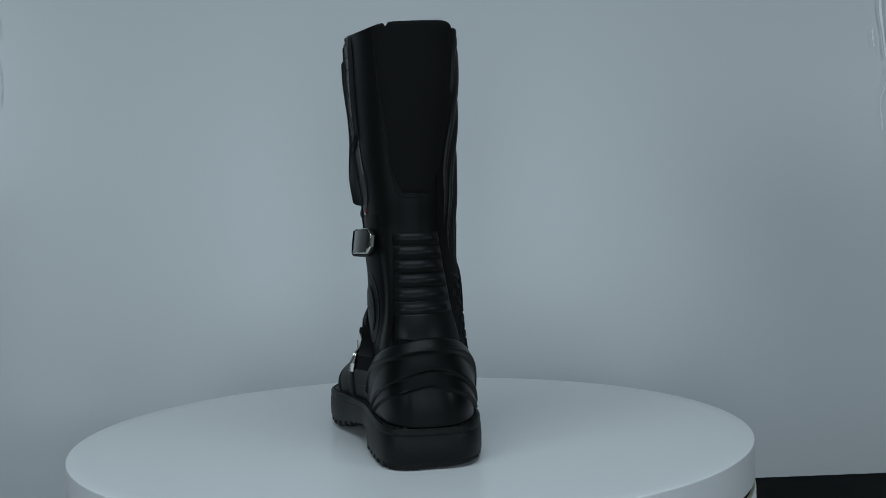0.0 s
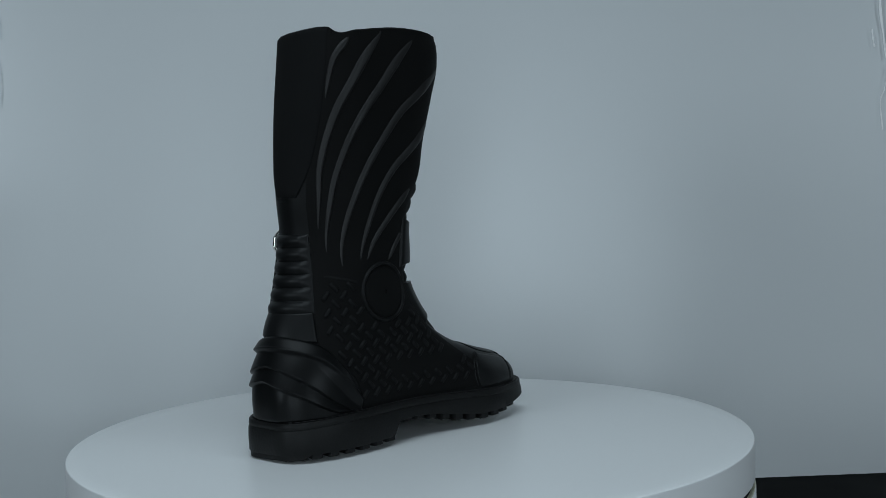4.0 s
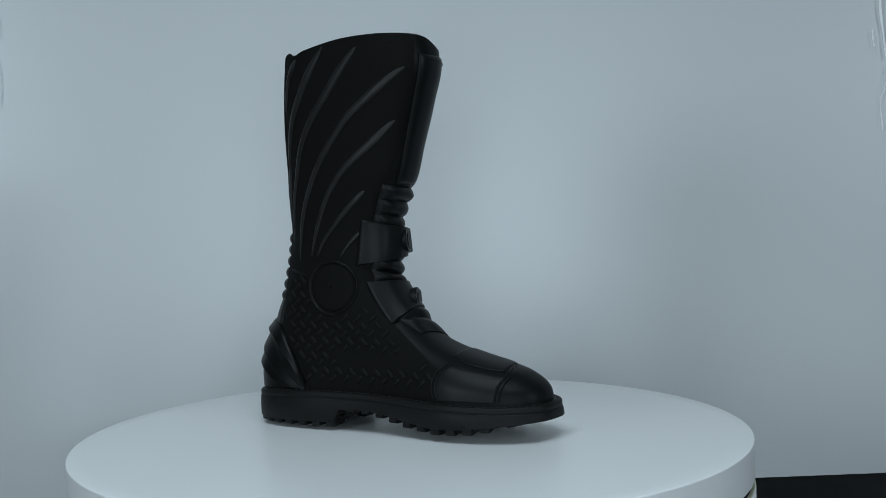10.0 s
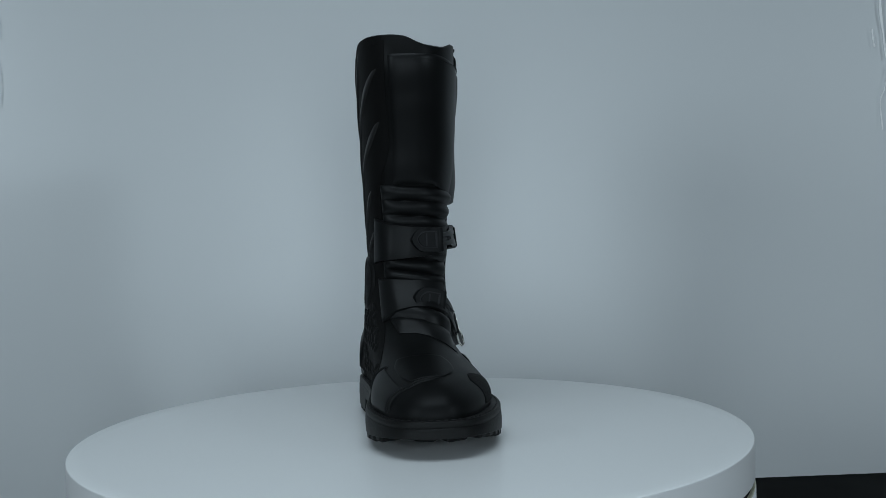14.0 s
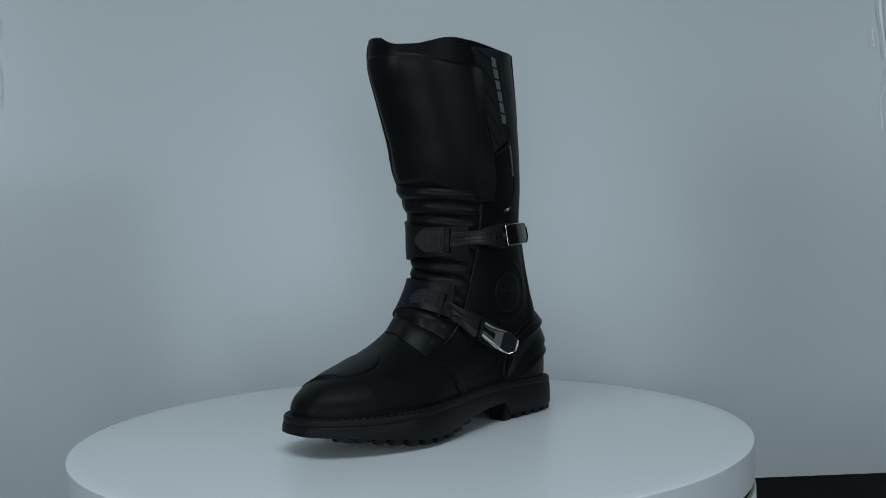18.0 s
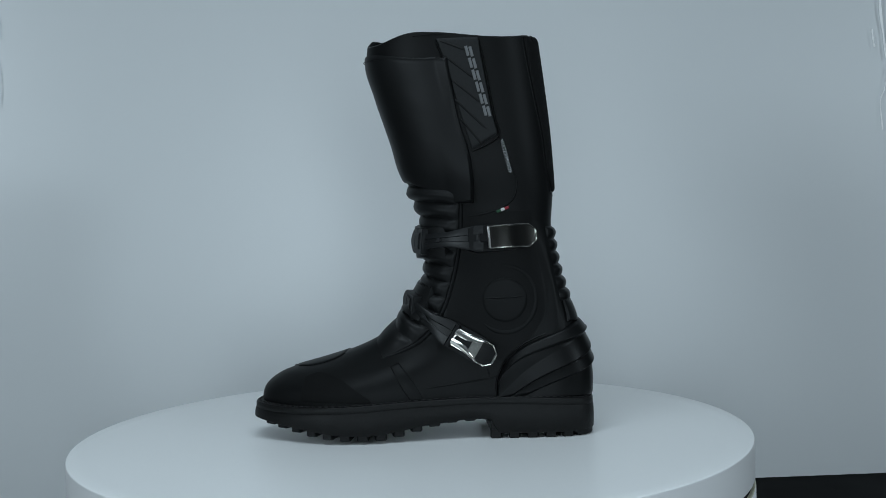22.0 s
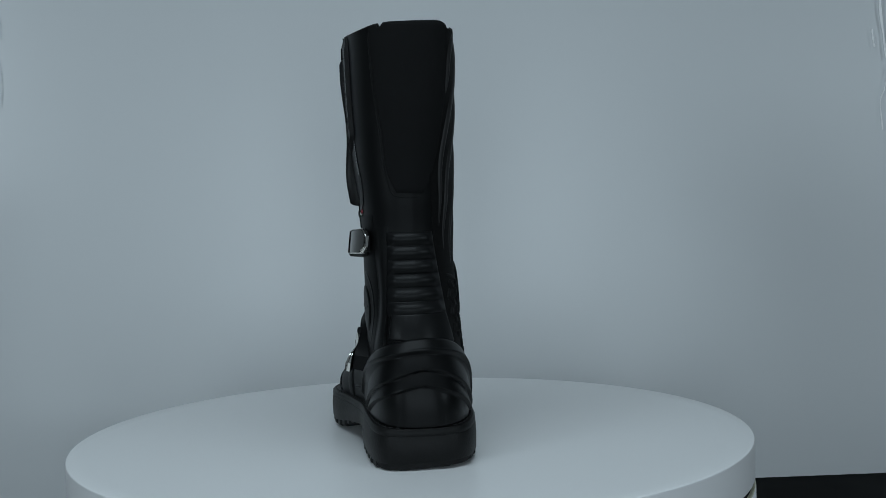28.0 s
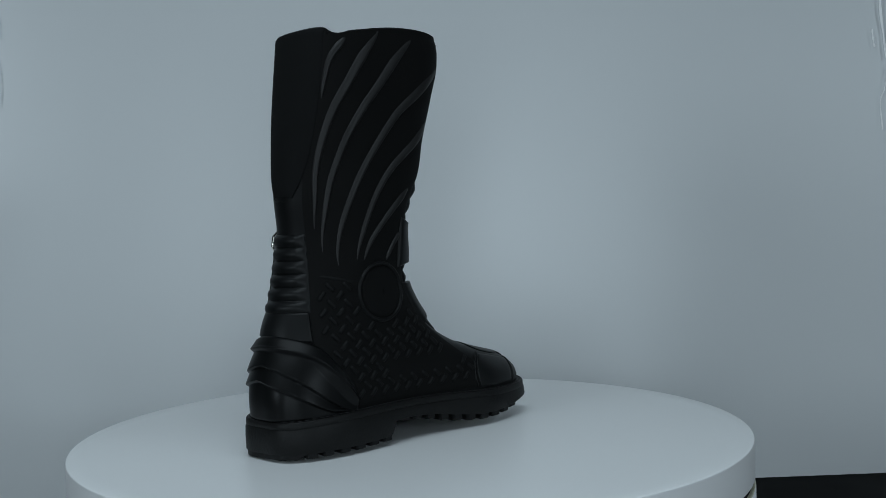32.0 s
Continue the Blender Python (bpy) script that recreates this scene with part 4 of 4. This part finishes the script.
def clip_on(parent, p, nn, along, size):
    """The D-shaped plastic holder sewn on the strap."""
    m = frame_at(p, nn, along)
    l, w = size
    arc = [(-l * 0.05 - l * 0.45 * math.cos(a), w / 2 * math.copysign(abs(math.sin(a)) ** 1.4, a)) for a in np.linspace(math.pi / 2, -math.pi / 2, 13)]
    pts = [(l * 0.5, -w / 2), (l * 0.5, w / 2)] + arc
    holder = placed("holder", outline_prism(pts[::-1], -0.006, 0.0016, 0.0009), PLASTIC, parent, m, "D-shaped black plastic strap holder")
    # Dark inserts painted as the shade of a recess and two grooves.
    placed("recess_shade", outline_prism([(x * 0.74 + l * 0.03, y * 0.72) for x, y in pts][::-1], 0.0005, 0.0018), GAP_SHADE, holder, m)
    placed("inner_arch", outline_prism([(x * 0.66 + l * 0.03, y * 0.62) for x, y in pts][::-1], 0.0005, 0.0026, 0.0005), PLASTIC, holder, m)
    placed("groove_shade", box_bm(-l * 0.04, l * 0.01, -w * 0.25, w * 0.25, 0.001, 0.0029), GAP_SHADE, holder, m)
    placed("groove_shade", box_bm(l * 0.30, l * 0.35, -w * 0.29, w * 0.29, 0.001, 0.0029), GAP_SHADE, holder, m)
    bar = box_bm(l * 0.42, l * 0.62, -w * 0.51, w * 0.51, -0.006, 0.0019, 0.0013)
    placed("loop", bar, PLASTIC, holder, m, "square black plastic loop")
    return holder


def fasten(buckle, apex, loop, a, b, bulge, slot, shape, deep, stub, lift):
    """Holder from apex to loop, tongue from the loop to the hinge a, lever from a to its tip b."""
    d = loop - apex
    l = d.length / 1.06
    d.normalize()
    nn = (Vector((1, 0.45, 0.1)) - d * Vector((1, 0.45, 0.1)).dot(d)).normalized()
    clip_on(buckle, apex + d * l * 0.5 + nn * lift, nn, d, (l, 0.0225))
    way = (b - a).normalized()
    out = (Vector((0, 1, 0.12)) - way * Vector((0, 1, 0.12)).dot(way)).normalized()
    s, e = loop + d * 0.001 + nn * 0.0006, a - way * 0.004 + out * 0.0005
    bow = (nn + out).normalized()
    pts = [s.lerp(e, k / 21) + bow * bulge * math.sin(math.pi * k / 21) for k in range(22)]
    nrm = [nn.lerp(out, k / 21).normalized() for k in range(22)]
    ladder(buckle, pts, nrm, [0.0128 + 0.0085 * float(step(8, 20, k)) for k in range(22)], 0.0035, 6, slot)
    m = frame_at(a, out, way)
    w = shape[1] / 2 + 0.0015
    placed("buckle_base", outline_prism([(-0.016, -w * 0.8), (-0.010, -w), (0.024, -w), (0.033, -w * 0.65), (0.033, w * 0.65), (0.024, w), (-0.010, w), (-0.016, w * 0.8)], -deep, -0.0024, 0.0012), PLASTIC, buckle, m, "black plastic buckle base")
    if stub:
        placed("hinge", outline_prism([(-0.0070, -0.0030), (0.001, -0.0030), (0.001, 0.0030), (-0.0070, 0.0030)], -0.004, 0.0010, 0.0004), DARK_GLOSS, buckle, m, "narrow dark hinge stub")
    else:
        placed("hinge", box_bm(-0.0030, 0.0006, -0.0105, 0.0105, -0.004, 0.0022, 0.0006), PLASTIC, buckle, m, "black hinge bar")
    lever(buckle, m, (b - a).length, *shape)


def build_fastenings():
    # upper strap
    patch("strap", "ring", [(52, 0.1850), (53, 0.1565)], [(-46, 0.1935), (-53, 0.1500)], 0.0024, SMOOTH, boot, "wide black leather strap over the shin", nu=40, nv=22,
          relief=lambda u, v: float(np.interp(u, [0, 0.26, 0.42, 0.57, 0.75, 0.9, 1], [0.0030, 0.0054, 0.0074, 0.0086, 0.0066, 0.0022, 0.0])) + 0.0006 * math.sin(math.pi * v), bow=lambda u, v: 0.0030 * math.sin(math.pi * u) * (2 * v - 1))
    buckle = tagged(new("buckle"), "upper buckle")
    buckle.parent = boot
    fasten(buckle, Vector((-0.0066, 0.0043, 0.1724)), Vector((-0.0195, 0.0333, 0.1713)), Vector((-0.0764, 0.0525, 0.1737)), Vector((-0.1172, 0.0422, 0.1750)), 0.0050,
           [(0.0026 * math.cos(a), 0.0018 * math.sin(a)) for a in np.linspace(0, 2 * math.pi, 14, endpoint=False)], (0.0188, 0.0198, 0.94, 0.0024, DARK_REFLECTION), 0.0120, True, 0.0009)
    # lower strap, slanting over the instep
    patch("strap", "ring", [(34, 0.1300), (28, 0.0985)], [(-44, 0.1365), (-28, 0.0975)], 0.0022, SMOOTH, boot, "wide black leather strap over the instep", nu=40, nv=22,
          relief=lambda u, v: float(np.interp(u, [0, 0.06, 0.48, 0.75, 0.9, 1], [0.0042, 0.0046, 0.0060, 0.0062, 0.0026, 0.0])) + 0.0006 * math.sin(math.pi * v), bow=lambda u, v: 0.0080 * math.sin(math.pi * u) * v)
    buckle = tagged(new("buckle"), "lower buckle")
    buckle.parent = boot
    fasten(buckle, Vector((0.0028, 0.0047, 0.1201)), Vector((-0.0088, 0.0325, 0.1130)), Vector((-0.0446, 0.0485, 0.0895)), Vector((-0.0795, 0.0590, 0.0700)), 0.0022,
           [(-0.005, -0.0028), (0.003, -0.0014), (0.0075, -0.0003), (0.0075, 0.0003), (0.003, 0.0014), (-0.005, 0.0028)], (0.0150, 0.0200, 0.22, -0.0035, DARK_GLOSS), 0.0150, False, 0.0005)


build_fastenings()


# ---------------------------------------------------------------- clear film at the sheet's edges
def film(strands, shift):
    """A limp strip of clear film: a few twisted strands, coloured white as its glints."""
    thing = tagged(new("plastic_film"), "clear plastic film on the backdrop's edge, its glints as opaque white strands", "plastic film", "strips of film")
    for line, wide in strands:
        pts = [Vector((x + shift, SHEET_Y - 0.0045 - 0.001 * math.sin(9 * k), TOP + z)) for k, (x, z) in enumerate(line)]
        n = 30
        knots = np.linspace(0, 1, len(pts))
        f = [curve(knots, [p[a] for p in pts]) for a in range(3)]
        bm, rows = bmesh.new(), []
        for k in range(n + 1):
            t = k / n
            c = Vector([float(g(t)) for g in f])
            tw = 0.5 * noise.noise((c.x * 30, c.z * 22, 1.0)) - 0.18 * c.x
            w = wide * (0.35 + 0.65 * abs(math.sin(7 * t + 30 * c.x)))
            across, out = Vector((math.cos(tw), math.sin(tw), 0)), Vector((math.sin(tw), -math.cos(tw), 0))
            rows.append([bm.verts.new(c + across * w * math.cos(a) + out * 0.3 * w * math.sin(a)) for a in np.linspace(0, 2 * math.pi, 10, endpoint=False)])
        for a, b in zip(rows, rows[1:]):
            for i in range(10):
                bm.faces.new([a[i], a[(i + 1) % 10], b[(i + 1) % 10], b[i]])
        bm.faces.new(rows[0])
        bm.faces.new(list(reversed(rows[-1])))
        part("glint_fold", bm, FILM_GLINT, thing)


film([([(0.6633, 0.5601), (0.6628, 0.4759), (0.6667, 0.4333), (0.6712, 0.3940)], 0.0020), ([(0.6734, 0.5601), (0.6746, 0.4703), (0.6768, 0.4142)], 0.0018),
      ([(0.6734, 0.3828), (0.6667, 0.3525), (0.6614, 0.3356), (0.6632, 0.2963)], 0.0011), ([(0.6510, 0.4366), (0.6521, 0.4254), (0.6544, 0.4120)], 0.0014)], 0.006)
film([([(-0.5376, 0.4815), (-0.5380, 0.4658), (-0.5376, 0.4501)], 0.0010), ([(-0.5404, 0.4198), (-0.5393, 0.3917), (-0.5404, 0.3581)], 0.0014)], -0.008)


# ---------------------------------------------------------------- movement
def motions():
    times = [0.0, 0.1] + [0.5 * k for k in range(1, 64)] + [31.9, 32.0]
    turn = [(t, FACING - 360.0 * t / PERIOD) for t in times]
    walk(boot, [(t, pose(0, 0, TOP, 0, 0, a)) for t, a in turn])
    walk(disc, [(t, pose(0, 0, TOP, 0, 0, a)) for t, a in turn])


motions()
